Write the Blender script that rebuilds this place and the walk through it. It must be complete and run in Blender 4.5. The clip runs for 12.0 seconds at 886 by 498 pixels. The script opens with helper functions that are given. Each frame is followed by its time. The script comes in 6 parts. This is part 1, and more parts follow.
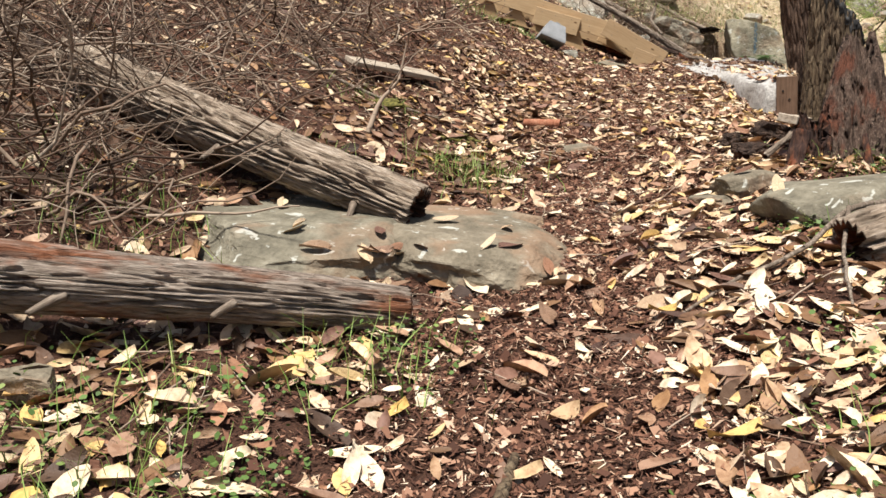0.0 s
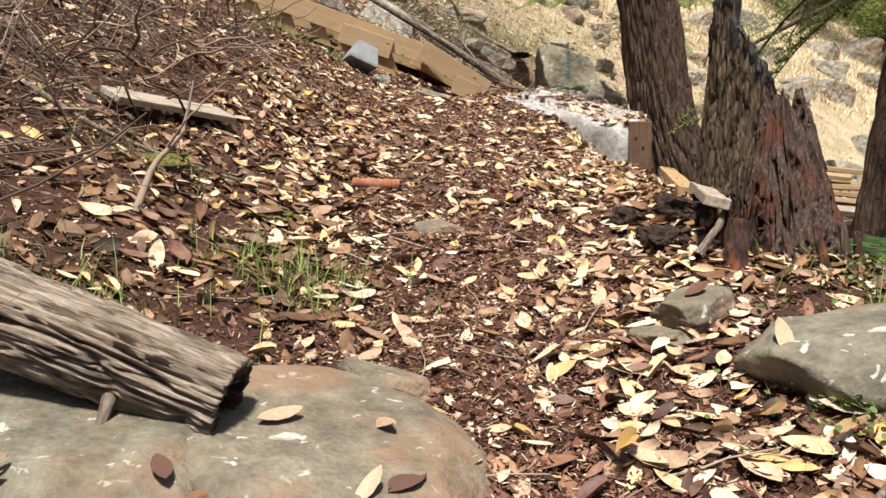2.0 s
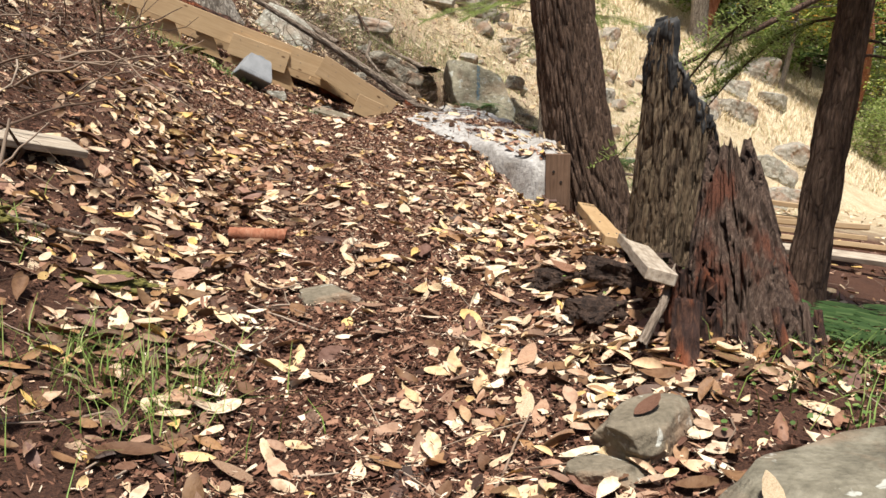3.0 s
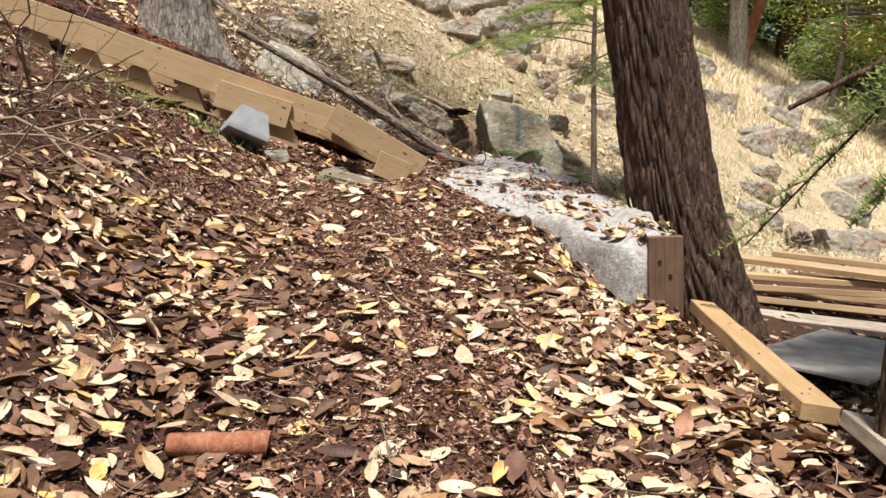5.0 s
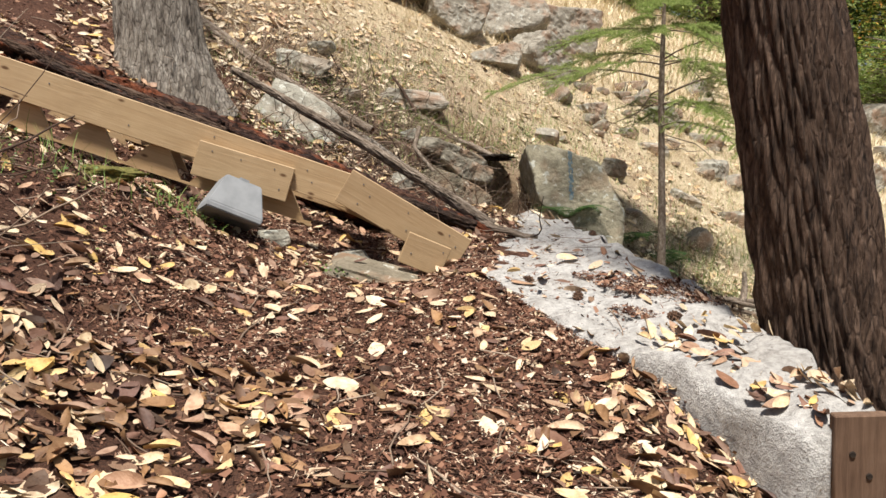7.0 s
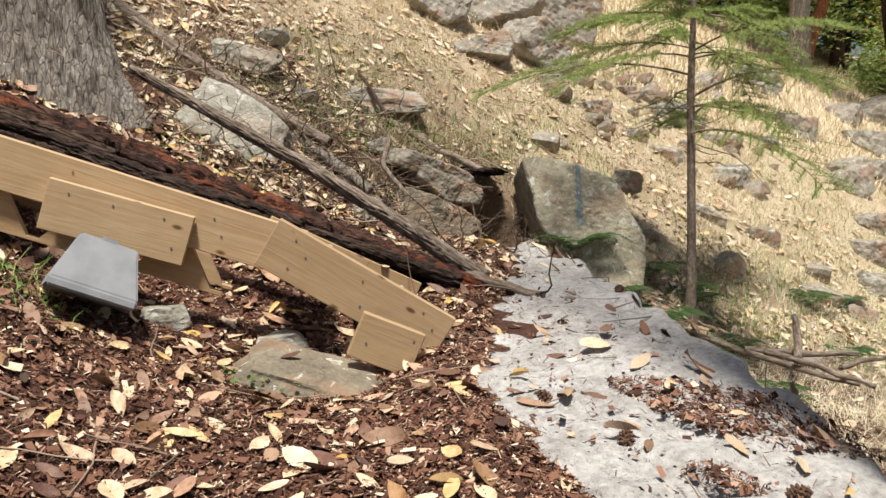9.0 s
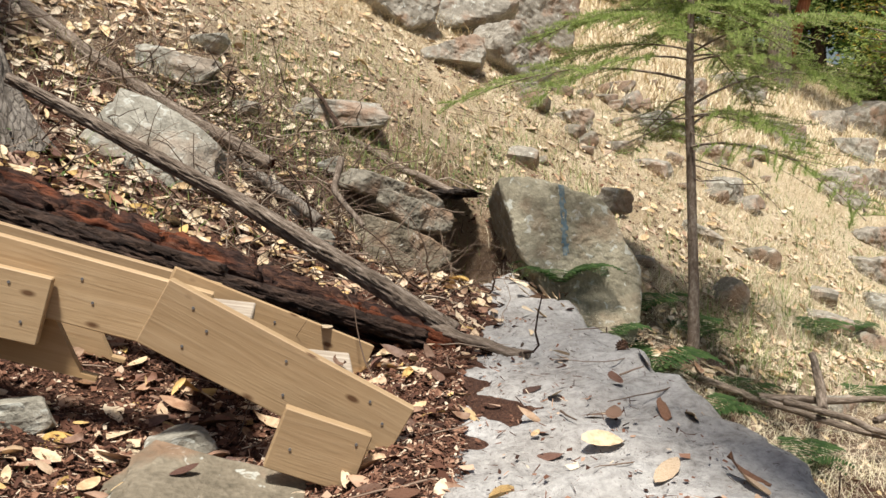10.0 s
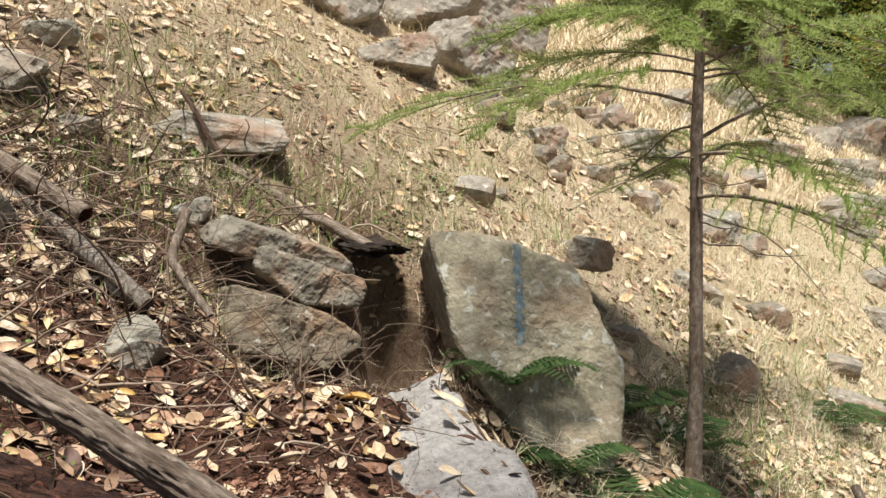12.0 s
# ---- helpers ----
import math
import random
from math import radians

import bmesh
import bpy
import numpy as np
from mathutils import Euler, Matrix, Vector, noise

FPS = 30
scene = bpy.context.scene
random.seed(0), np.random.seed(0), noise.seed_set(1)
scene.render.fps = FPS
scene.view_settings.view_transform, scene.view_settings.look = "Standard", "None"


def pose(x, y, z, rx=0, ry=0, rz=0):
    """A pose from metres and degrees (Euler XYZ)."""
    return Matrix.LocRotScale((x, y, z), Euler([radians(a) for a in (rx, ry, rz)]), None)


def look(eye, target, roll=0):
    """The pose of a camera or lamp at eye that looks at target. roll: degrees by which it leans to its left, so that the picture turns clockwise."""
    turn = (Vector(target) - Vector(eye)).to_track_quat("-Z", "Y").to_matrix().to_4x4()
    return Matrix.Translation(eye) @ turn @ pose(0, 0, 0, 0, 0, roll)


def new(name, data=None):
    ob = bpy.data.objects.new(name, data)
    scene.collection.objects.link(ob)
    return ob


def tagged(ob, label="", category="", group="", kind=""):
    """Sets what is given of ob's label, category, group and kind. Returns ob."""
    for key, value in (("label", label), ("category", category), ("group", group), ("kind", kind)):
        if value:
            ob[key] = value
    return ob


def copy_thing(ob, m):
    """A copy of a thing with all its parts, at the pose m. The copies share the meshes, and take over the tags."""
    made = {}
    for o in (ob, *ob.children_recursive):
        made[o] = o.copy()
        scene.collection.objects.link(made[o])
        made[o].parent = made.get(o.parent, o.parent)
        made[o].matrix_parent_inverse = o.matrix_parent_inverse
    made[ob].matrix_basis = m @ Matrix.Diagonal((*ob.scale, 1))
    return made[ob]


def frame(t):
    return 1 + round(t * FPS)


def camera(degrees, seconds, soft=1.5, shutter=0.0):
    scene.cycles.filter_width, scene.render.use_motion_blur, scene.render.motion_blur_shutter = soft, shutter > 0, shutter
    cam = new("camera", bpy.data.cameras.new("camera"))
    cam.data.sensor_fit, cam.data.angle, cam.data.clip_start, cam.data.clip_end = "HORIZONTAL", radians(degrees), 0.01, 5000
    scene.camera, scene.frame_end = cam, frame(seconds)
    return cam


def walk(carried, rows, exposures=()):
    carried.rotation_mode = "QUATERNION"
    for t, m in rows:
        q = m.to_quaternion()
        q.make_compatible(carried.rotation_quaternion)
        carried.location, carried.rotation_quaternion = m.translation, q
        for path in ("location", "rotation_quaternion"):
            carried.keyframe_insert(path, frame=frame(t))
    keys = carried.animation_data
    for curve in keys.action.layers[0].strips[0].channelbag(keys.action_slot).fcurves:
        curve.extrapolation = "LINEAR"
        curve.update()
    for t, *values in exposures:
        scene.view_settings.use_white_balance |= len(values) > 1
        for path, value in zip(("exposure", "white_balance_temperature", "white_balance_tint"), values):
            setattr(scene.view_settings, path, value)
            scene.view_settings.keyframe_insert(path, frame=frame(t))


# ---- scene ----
cam = camera(54.5, 12.0)
PATH = [
    (0, (-0.024, -0.03, 1.111), (-0.009, 1.928, 0.705), 0.1),
    (0.5, (-0.066, 0.311, 1.178), (0.103, 2.263, 0.776), 1.0),
    (1, (-0.072, 0.775, 1.185), (0.238, 2.719, 0.83), 1.4),
    (1.5, (-0.114, 1.121, 1.214), (0.243, 3.054, 0.84), 1.7),
    (2, (-0.133, 1.484, 1.297), (0.383, 3.378, 0.916), 2.2),
    (2.5, (-0.02, 1.816, 1.304), (0.652, 3.663, 0.937), 2.9),
    (3, (0.088, 2.126, 1.432), (0.81, 3.956, 1.072), 3.6),
    (3.5, (0.184, 2.527, 1.443), (0.906, 4.364, 1.118), 3.5),
    (3.7, (0.207, 2.687, 1.492), (0.932, 4.524, 1.174), 4.3),
    (5.3, (0.572, 4.003, 1.618), (1.255, 5.86, 1.329), 1.2),
    (5.5, (0.618, 4.128, 1.665), (1.311, 5.981, 1.373), 1.3),
    (6, (0.815, 4.527, 1.702), (1.509, 6.384, 1.436), 1.2),
    (6.5, (0.875, 4.842, 1.753), (1.56, 6.702, 1.487), 1.5),
    (7, (0.888, 5.262, 1.863), (1.518, 7.143, 1.608), 1.3),
    (7.2, (0.924, 5.356, 1.898), (1.546, 7.24, 1.646), 1.5),
    (8.8, (1.354, 6.583, 2.042), (1.985, 8.459, 1.755), 0.9),
    (9, (1.42, 6.69, 2.027), (2.08, 8.557, 1.747), 1.0),
    (9.5, (1.641, 7.077, 2.11), (2.345, 8.931, 1.853), 1.1),
    (10, (1.765, 7.469, 2.062), (2.479, 9.32, 1.807), 0.3),
    (10.5, (1.894, 7.835, 2.176), (2.662, 9.663, 1.915), 1.0),
    (11, (2.142, 8.256, 2.152), (2.934, 10.078, 1.913), -0.1),
    (11.5, (2.319, 8.5, 2.227), (3.083, 10.33, 1.967), 0.6),
    (12, (2.6, 8.817, 2.248), (3.368, 10.646, 1.989), 1.8),
]
walk(cam, [(t, look(eye, target, roll)) for t, eye, target, roll in PATH], [(0, 0.66), (3.5, 0.62), (7, 0.58), (9, 0.5), (12, 0.54)])

# ---- light ----
SUN_FROM = Vector((-0.14, -0.30, 1.0)).normalized()
world = bpy.data.worlds.new("sky")
scene.world = world
world.use_nodes = True
wn = world.node_tree.nodes
sky = wn.new("ShaderNodeTexSky")
sky.sky_type, sky.sun_disc = "NISHITA", False
sky.sun_elevation = math.asin(SUN_FROM.z)
sky.sun_rotation = math.atan2(SUN_FROM.x, SUN_FROM.y)
sky.air_density, sky.dust_density = 1.0, 3.0
world.node_tree.links.new(sky.outputs[0], wn["Background"].inputs[0])
wn["Background"].inputs[1].default_value = 0.06
sun = new("sun", bpy.data.lights.new("sun", "SUN"))
sun.data.energy, sun.data.angle, sun.data.color = 4.9, radians(7), (1.0, 0.96, 0.90)
sun.matrix_world = look(SUN_FROM * 30, (0, 0, 0))


# ---- materials ----
def ramp_fill(node, stops):
    el = node.color_ramp.elements
    while len(el) < len(stops):
        el.new(0.5)
    for e, (p, c) in zip(el, stops):
        e.position, e.color = p, (*c, 1)


class Mat:
    """A small builder of node materials in object-space metres."""

    def __init__(self, name, rough=0.85):
        self.m = bpy.data.materials.new(name)
        self.m.use_nodes = True
        self.t = self.m.node_tree
        self.b = self.t.nodes["Principled BSDF"]
        self.b.inputs["Roughness"].default_value = rough
        self.b.inputs["Specular IOR Level"].default_value = 0.3
        self.co = self.t.nodes.new("ShaderNodeTexCoord").outputs["Object"]

    def link(self, a, b):
        self.t.links.new(a, b)

    def vec(self, scale):
        n = self.t.nodes.new("ShaderNodeMapping")
        n.inputs["Scale"].default_value = scale if isinstance(scale, tuple) else (scale,) * 3
        self.link(self.co, n.inputs["Vector"])
        return n.outputs[0]

    def noise(self, scale, detail=4, rough=0.6, distort=0.0):
        n = self.t.nodes.new("ShaderNodeTexNoise")
        n.inputs["Scale"].default_value = 1.0
        n.inputs["Detail"].default_value, n.inputs["Roughness"].default_value = detail, rough
        n.inputs["Distortion"].default_value = distort
        self.link(self.vec(scale), n.inputs["Vector"])
        return n.outputs["Fac"]

    def cells(self, scale, feature="F1"):
        n = self.t.nodes.new("ShaderNodeTexVoronoi")
        n.feature = feature
        n.inputs["Scale"].default_value = 1.0
        self.link(self.vec(scale), n.inputs["Vector"])
        return n.outputs["Distance"]

    def ramp(self, fac, stops):
        n = self.t.nodes.new("ShaderNodeValToRGB")
        ramp_fill(n, stops)
        self.link(fac, n.inputs[0])
        return n.outputs[0]

    def mix(self, fac, a, b, mode="MIX"):
        n = self.t.nodes.new("ShaderNodeMix")
        n.data_type, n.blend_type = "RGBA", mode
        for v, s in ((fac, n.inputs[0]), (a, n.inputs[6]), (b, n.inputs[7])):
            if isinstance(v, (int, float)):
                s.default_value = v
            elif isinstance(v, tuple):
                s.default_value = (*v, 1)
            else:
                self.link(v, s)
        return n.outputs[2]

    def island(self):
        return self.t.nodes.new("ShaderNodeNewGeometry").outputs["Random Per Island"]

    def each(self):
        return self.t.nodes.new("ShaderNodeObjectInfo").outputs["Random"]

    def color(self, c):
        if isinstance(c, tuple):
            self.b.inputs["Base Color"].default_value = (*c, 1)
        else:
            self.link(c, self.b.inputs["Base Color"])
        return self

    def bump(self, fac, depth=0.01, strength=1.0):
        n = self.t.nodes.new("ShaderNodeBump")
        n.inputs["Distance"].default_value, n.inputs["Strength"].default_value = depth, strength
        self.link(fac, n.inputs["Height"])
        self.link(n.outputs[0], self.b.inputs["Normal"])
        return self


LEAF_STOPS = [(0.0, (0.62, 0.47, 0.29)), (0.10, (0.70, 0.58, 0.41)), (0.18, (0.58, 0.40, 0.18)), (0.24, (0.62, 0.41, 0.13)), (0.32, (0.68, 0.55, 0.38)), (0.40, (0.36, 0.19, 0.11)),
              (0.46, (0.16, 0.08, 0.05)), (0.54, (0.57, 0.41, 0.26)), (0.62, (0.66, 0.52, 0.35)), (0.68, (0.42, 0.27, 0.18)), (0.76, (0.08, 0.043, 0.033)), (0.84, (0.48, 0.30, 0.19)), (0.92, (0.13, 0.068, 0.05)), (1.0, (0.26, 0.14, 0.095))]


def leaf_material(name, by_object=False, stops=LEAF_STOPS):
    k = Mat(name, 0.55)
    c = k.ramp(k.each() if by_object else k.island(), stops)
    c = k.mix(0.55, c, k.ramp(k.noise(38, 5), [(0.34, (0.40, 0.27, 0.18)), (0.56, (1, 1, 1))]), "MULTIPLY")
    k.color(c).bump(k.noise(160, 3), 0.002)
    return k.m


def ground_material():
    k = Mat("duff_soil", 0.95)
    fine = k.noise(140, 6, 0.75, 0.6)
    c = k.ramp(fine, [(0.28, (0.02, 0.009, 0.006)), (0.46, (0.095, 0.042, 0.025)), (0.6, (0.18, 0.085, 0.05)), (0.8, (0.36, 0.23, 0.15))])
    c = k.mix(0.5, c, k.ramp(k.noise(2.3, 4), [(0.3, (0.5, 0.45, 0.42)), (0.65, (1, 1, 1))]), "MULTIPLY")
    # dry straw-coloured ground on the open slope past the wall
    sep = k.t.nodes.new("ShaderNodeSeparateXYZ")
    k.link(k.co, sep.inputs[0])
    add = k.t.nodes.new("ShaderNodeMath")
    add.operation = "MULTIPLY_ADD"
    k.link(sep.outputs[0], add.inputs[0])
    add.inputs[1].default_value = 0.55
    k.link(sep.outputs[1], add.inputs[2])
    wob = k.t.nodes.new("ShaderNodeMath")
    wob.operation = "MULTIPLY_ADD"
    k.link(k.noise(0.9, 3), wob.inputs[0])
    wob.inputs[1].default_value = 4.0
    k.link(add.outputs[0], wob.inputs[2])
    mr = k.t.nodes.new("ShaderNodeMapRange")
    k.link(wob.outputs[0], mr.inputs[0])
    mr.inputs[1].default_value, mr.inputs[2].default_value = 15.6, 19.2
    straw = k.ramp(k.noise(60, 6, 0.75, 0.5), [(0.3, (0.24, 0.165, 0.10)), (0.48, (0.56, 0.45, 0.29)), (0.68, (0.76, 0.66, 0.47))])
    straw = k.mix(0.5, straw, k.ramp(k.noise(1.9, 5), [(0.36, (0.55, 0.46, 0.35)), (0.56, (1, 1, 1))]), "MULTIPLY")
    k.color(k.mix(mr.outputs[0], c, straw)).bump(fine, 0.02)
    return k.m


def rock_material(name, low, mid, high, lichen=0.5, rust=0.0, scale=1.0):
    k = Mat(name, 0.9)
    n = k.noise(9 * scale, 7, 0.65)
    c = k.ramp(n, [(0.3, low), (0.52, mid), (0.72, high)])
    c = k.mix(0.35, c, k.ramp(k.noise(70 * scale, 4), [(0.35, (0.45, 0.45, 0.42)), (0.6, (1, 1, 1))]), "MULTIPLY")
    if lichen:
        spots = k.ramp(k.noise(16 * scale, 3, 0.5, 0.8), [(0.66 - 0.06 * lichen, (0, 0, 0)), (0.70 - 0.05 * lichen, (0.85, 0.85, 0.85))])
        c = k.mix(spots, c, (0.46, 0.46, 0.40))
    if rust:
        patch = k.ramp(k.noise(3.2 * scale, 4), [(0.5, (0, 0, 0)), (0.62, (rust,) * 3)])
        c = k.mix(patch, c, (0.27, 0.15, 0.085))
    k.color(c).bump(n, 0.03)
    return k.m


def grain_material(name, dark, mid, light, stretch=(60, 60, 3), rough=0.85, rust=None, depth=0.012):
    """Wood fibre that runs along the object's own z axis."""
    k = Mat(name, rough)
    n = k.noise(stretch, 6, 0.7, 0.4)
    c = k.ramp(n, [(0.3, dark), (0.5, mid), (0.7, light)])
    c = k.mix(0.45, c, k.ramp(k.noise(5, 4), [(0.32, (0.5, 0.44, 0.4)), (0.6, (1, 1, 1))]), "MULTIPLY")
    if rust:
        c = k.mix(k.ramp(k.noise((7, 7, 2.2), 4), [(0.52, (0, 0, 0)), (0.62, (1, 1, 1))]), c, k.ramp(n, [(0.3, tuple(0.3 * v for v in rust)), (0.6, rust)]))
    k.color(c).bump(n, depth)
    return k.m


def bark_material(name, dark, mid, light):
    """Bark plates split by long cracks, with flaking grain on the plates."""
    k = Mat(name, 0.9)
    grain = k.noise((70, 70, 14), 6, 0.7, 0.6)
    plate = k.noise((26, 26, 6), 4, 0.6, 0.8)
    c = k.ramp(k.mix(0.55, grain, plate), [(0.36, dark), (0.5, mid), (0.64, light)])
    crack = k.ramp(k.cells((32, 32, 6), "DISTANCE_TO_EDGE"), [(0.0, (0.25, 0.22, 0.2)), (0.09, (1, 1, 1))])
    c = k.mix(0.5, c, crack, "MULTIPLY")
    c = k.mix(0.35, c, k.ramp(k.noise(3.5, 4), [(0.35, (0.55, 0.5, 0.42)), (0.62, (1, 1, 1))]), "MULTIPLY")
    k.color(c).bump(k.mix(0.3, grain, crack), 0.025)
    return k.m


def needle_material(name, stops):
    """Thin needles that let a part of the light through."""
    k = Mat(name, 0.5)
    c = k.ramp(k.island(), stops)
    k.color(c)
    thin = k.t.nodes.new("ShaderNodeBsdfTranslucent")
    k.link(c, thin.inputs[0])
    both = k.t.nodes.new("ShaderNodeMixShader")
    both.inputs[0].default_value = 0.5
    k.link(k.b.outputs[0], both.inputs[1])
    k.link(thin.outputs[0], both.inputs[2])
    k.link(both.outputs[0], k.t.nodes["Material Output"].inputs[0])
    return k.m


def lumber_material():
    k = Mat("fresh_lumber", 0.6)
    ring = k.noise((3, 28, 55), 4, 0.55, 1.2)
    c = k.ramp(ring, [(0.3, (0.43, 0.305, 0.172)), (0.5, (0.48, 0.348, 0.203)), (0.7, (0.525, 0.39, 0.24))])
    knot = k.ramp(k.cells((5, 11, 11)), [(0.06, (0.17, 0.08, 0.035)), (0.13, (1, 1, 1))])
    c = k.mix(0.85, c, knot, "MULTIPLY")
    c = k.mix(0.4, c, k.ramp(k.noise(4, 3), [(0.35, (0.72, 0.66, 0.6)), (0.65, (1, 1, 1))]), "MULTIPLY")
    tone = k.ramp(k.each(), [(0, (0.74, 0.70, 0.66)), (0.5, (1, 0.97, 0.93)), (1, (0.88, 0.8, 0.7))])
    c = k.mix(1.0, c, tone, "MULTIPLY")
    k.color(c).bump(ring, 0.0014)
    return k.m


def concrete_material():
    k = Mat("rough_concrete", 0.9)
    n = k.noise(30, 7, 0.7)
    c = k.ramp(n, [(0.3, (0.27, 0.255, 0.235)), (0.5, (0.46, 0.44, 0.41)), (0.7, (0.62, 0.60, 0.56))])
    c = k.mix(0.6, c, k.ramp(k.noise(3.5, 4), [(0.35, (0.6, 0.57, 0.54)), (0.6, (1, 1, 1))]), "MULTIPLY")
    crumbs = k.ramp(k.noise((90, 40, 60), 3, 0.5, 1.5), [(0.30, (0.16, 0.09, 0.055)), (0.36, (1, 1, 1))])
    c = k.mix(0.7, c, crumbs, "MULTIPLY")
    k.color(c).bump(k.mix(0.25, n, k.noise(120, 3)), 0.02)
    return k.m


def plain_material(name, stops, scale=20, rough=0.8, by="noise"):
    k = Mat(name, rough)
    f = k.noise(scale, 4) if by == "noise" else k.island() if by == "island" else k.each()
    k.color(k.ramp(f, stops))
    return k.m


M_GROUND = ground_material()
M_LEAF, M_LEAF_ONE = leaf_material("fallen_leaf"), leaf_material("fallen_leaf_single", True)
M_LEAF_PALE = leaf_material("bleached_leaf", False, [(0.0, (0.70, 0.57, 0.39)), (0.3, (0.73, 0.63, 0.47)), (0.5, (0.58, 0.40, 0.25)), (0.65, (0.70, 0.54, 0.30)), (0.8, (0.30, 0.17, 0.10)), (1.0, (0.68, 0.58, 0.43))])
M_LEAF_OLD = leaf_material("old_brown_leaf", False, [(0.0, (0.09, 0.046, 0.028)), (0.35, (0.22, 0.12, 0.058)), (0.6, (0.045, 0.028, 0.021)), (0.85, (0.36, 0.20, 0.09)), (1.0, (0.11, 0.062, 0.04))])
M_CHIP = plain_material("bark_chips", [(0, (0.03, 0.013, 0.008)), (0.35, (0.10, 0.043, 0.026)), (0.7, (0.19, 0.09, 0.054)), (0.86, (0.32, 0.18, 0.115)), (0.94, (0.50, 0.35, 0.24)), (1, (0.74, 0.61, 0.45))], by="island", rough=0.9)
M_TWIG = plain_material("dry_twig", [(0, (0.10, 0.065, 0.045)), (0.4, (0.24, 0.17, 0.12)), (0.75, (0.36, 0.28, 0.21)), (1, (0.17, 0.10, 0.065))], by="island", rough=0.9)
M_STRAW = plain_material("dry_grass", [(0, (0.62, 0.51, 0.34)), (0.4, (0.78, 0.68, 0.49)), (0.7, (0.70, 0.60, 0.42)), (0.80, (0.42, 0.43, 0.21)), (0.88, (0.34, 0.22, 0.13)), (1, (0.82, 0.72, 0.54))], by="island", rough=0.8)
M_GREEN = plain_material("green_blade", [(0, (0.10, 0.17, 0.03)), (0.5, (0.17, 0.25, 0.05)), (1, (0.27, 0.31, 0.10))], by="island", rough=0.6)
M_FERN = needle_material("fern_frond", [(0, (0.045, 0.09, 0.03)), (0.6, (0.075, 0.135, 0.042)), (1, (0.12, 0.18, 0.065))])
M_NEEDLE = needle_material("fir_needle", [(0, (0.16, 0.23, 0.06)), (0.5, (0.29, 0.36, 0.11)), (1, (0.43, 0.48, 0.19))])
M_DARK_NEEDLE = plain_material("forest_foliage", [(0, (0.035, 0.08, 0.02)), (0.5, (0.09, 0.17, 0.04)), (1, (0.22, 0.30, 0.08))], by="island", rough=0.6)
M_BROADLEAF = plain_material("glossy_leaf", [(0, (0.12, 0.19, 0.03)), (0.5, (0.25, 0.33, 0.06)), (0.8, (0.4, 0.38, 0.09)), (1, (0.5, 0.25, 0.05))], by="island", rough=0.4)
M_WEED = plain_material("weed_leaf", [(0, (0.05, 0.09, 0.02)), (0.6, (0.09, 0.15, 0.035)), (1, (0.17, 0.22, 0.06))], by="island", rough=0.6)
M_BRUSH = plain_material("brush_twig", [(0, (0.05, 0.03, 0.02)), (0.4, (0.13, 0.085, 0.058)), (0.8, (0.24, 0.175, 0.125)), (1, (0.36, 0.29, 0.22))], by="island", rough=0.9)
M_PLY = plain_material("grey_plywood", [(0.3, (0.2, 0.185, 0.165)), (0.7, (0.36, 0.335, 0.305))], 9, 0.85)
M_MOSS = plain_material("moss", [(0.3, (0.04, 0.035, 0.012)), (0.5, (0.11, 0.10, 0.025)), (0.7, (0.21, 0.18, 0.05))], 60, 0.95)
M_BARK = bark_material("furrowed_fir_bark", (0.028, 0.016, 0.011), (0.105, 0.064, 0.043), (0.21, 0.138, 0.098))
M_GREYBARK = bark_material("grey_bark", (0.075, 0.058, 0.045), (0.26, 0.225, 0.185), (0.46, 0.42, 0.36))
M_SAPBARK = grain_material("sapling_bark", (0.10, 0.07, 0.05), (0.24, 0.185, 0.14), (0.44, 0.39, 0.32), (40, 40, 22), depth=0.004)
M_REDBARK = grain_material("peeling_red_bark", (0.16, 0.05, 0.025), (0.33, 0.13, 0.07), (0.45, 0.24, 0.15), (30, 30, 5))
M_LOG = grain_material("weathered_log", (0.07, 0.045, 0.03), (0.36, 0.28, 0.205), (0.60, 0.51, 0.41), (80, 80, 9), rust=None, depth=0.02)
M_LOGRED = grain_material("rotting_log", (0.06, 0.04, 0.03), (0.33, 0.265, 0.21), (0.58, 0.50, 0.42), (80, 80, 9), rust=(0.30, 0.12, 0.06), depth=0.02)
M_ROT = grain_material("crumbling_red_wood", (0.012, 0.007, 0.006), (0.055, 0.026, 0.018), (0.19, 0.09, 0.052), (40, 40, 10), rust=(0.24, 0.07, 0.028), depth=0.03)
M_SNAG = bark_material("decayed_snag", (0.055, 0.034, 0.022), (0.165, 0.115, 0.07), (0.28, 0.215, 0.135))
M_STUMP = grain_material("rotten_stump_wood", (0.03, 0.016, 0.011), (0.10, 0.062, 0.044), (0.27, 0.195, 0.145), (90, 90, 9), rust=(0.17, 0.062, 0.034), depth=0.025)
M_DUFFWOOD = grain_material("dark_crumbled_wood", (0.012, 0.008, 0.006), (0.05, 0.03, 0.021), (0.13, 0.08, 0.055), (40, 40, 14), depth=0.03)
M_CHAR = plain_material("charcoal", [(0.3, (0.006, 0.006, 0.006)), (0.7, (0.04, 0.038, 0.036))], 40, 0.6)
M_POLE = grain_material("grey_pole", (0.07, 0.05, 0.036), (0.2, 0.155, 0.115), (0.42, 0.35, 0.28), (60, 60, 12), depth=0.012)
M_LUMBER = lumber_material()
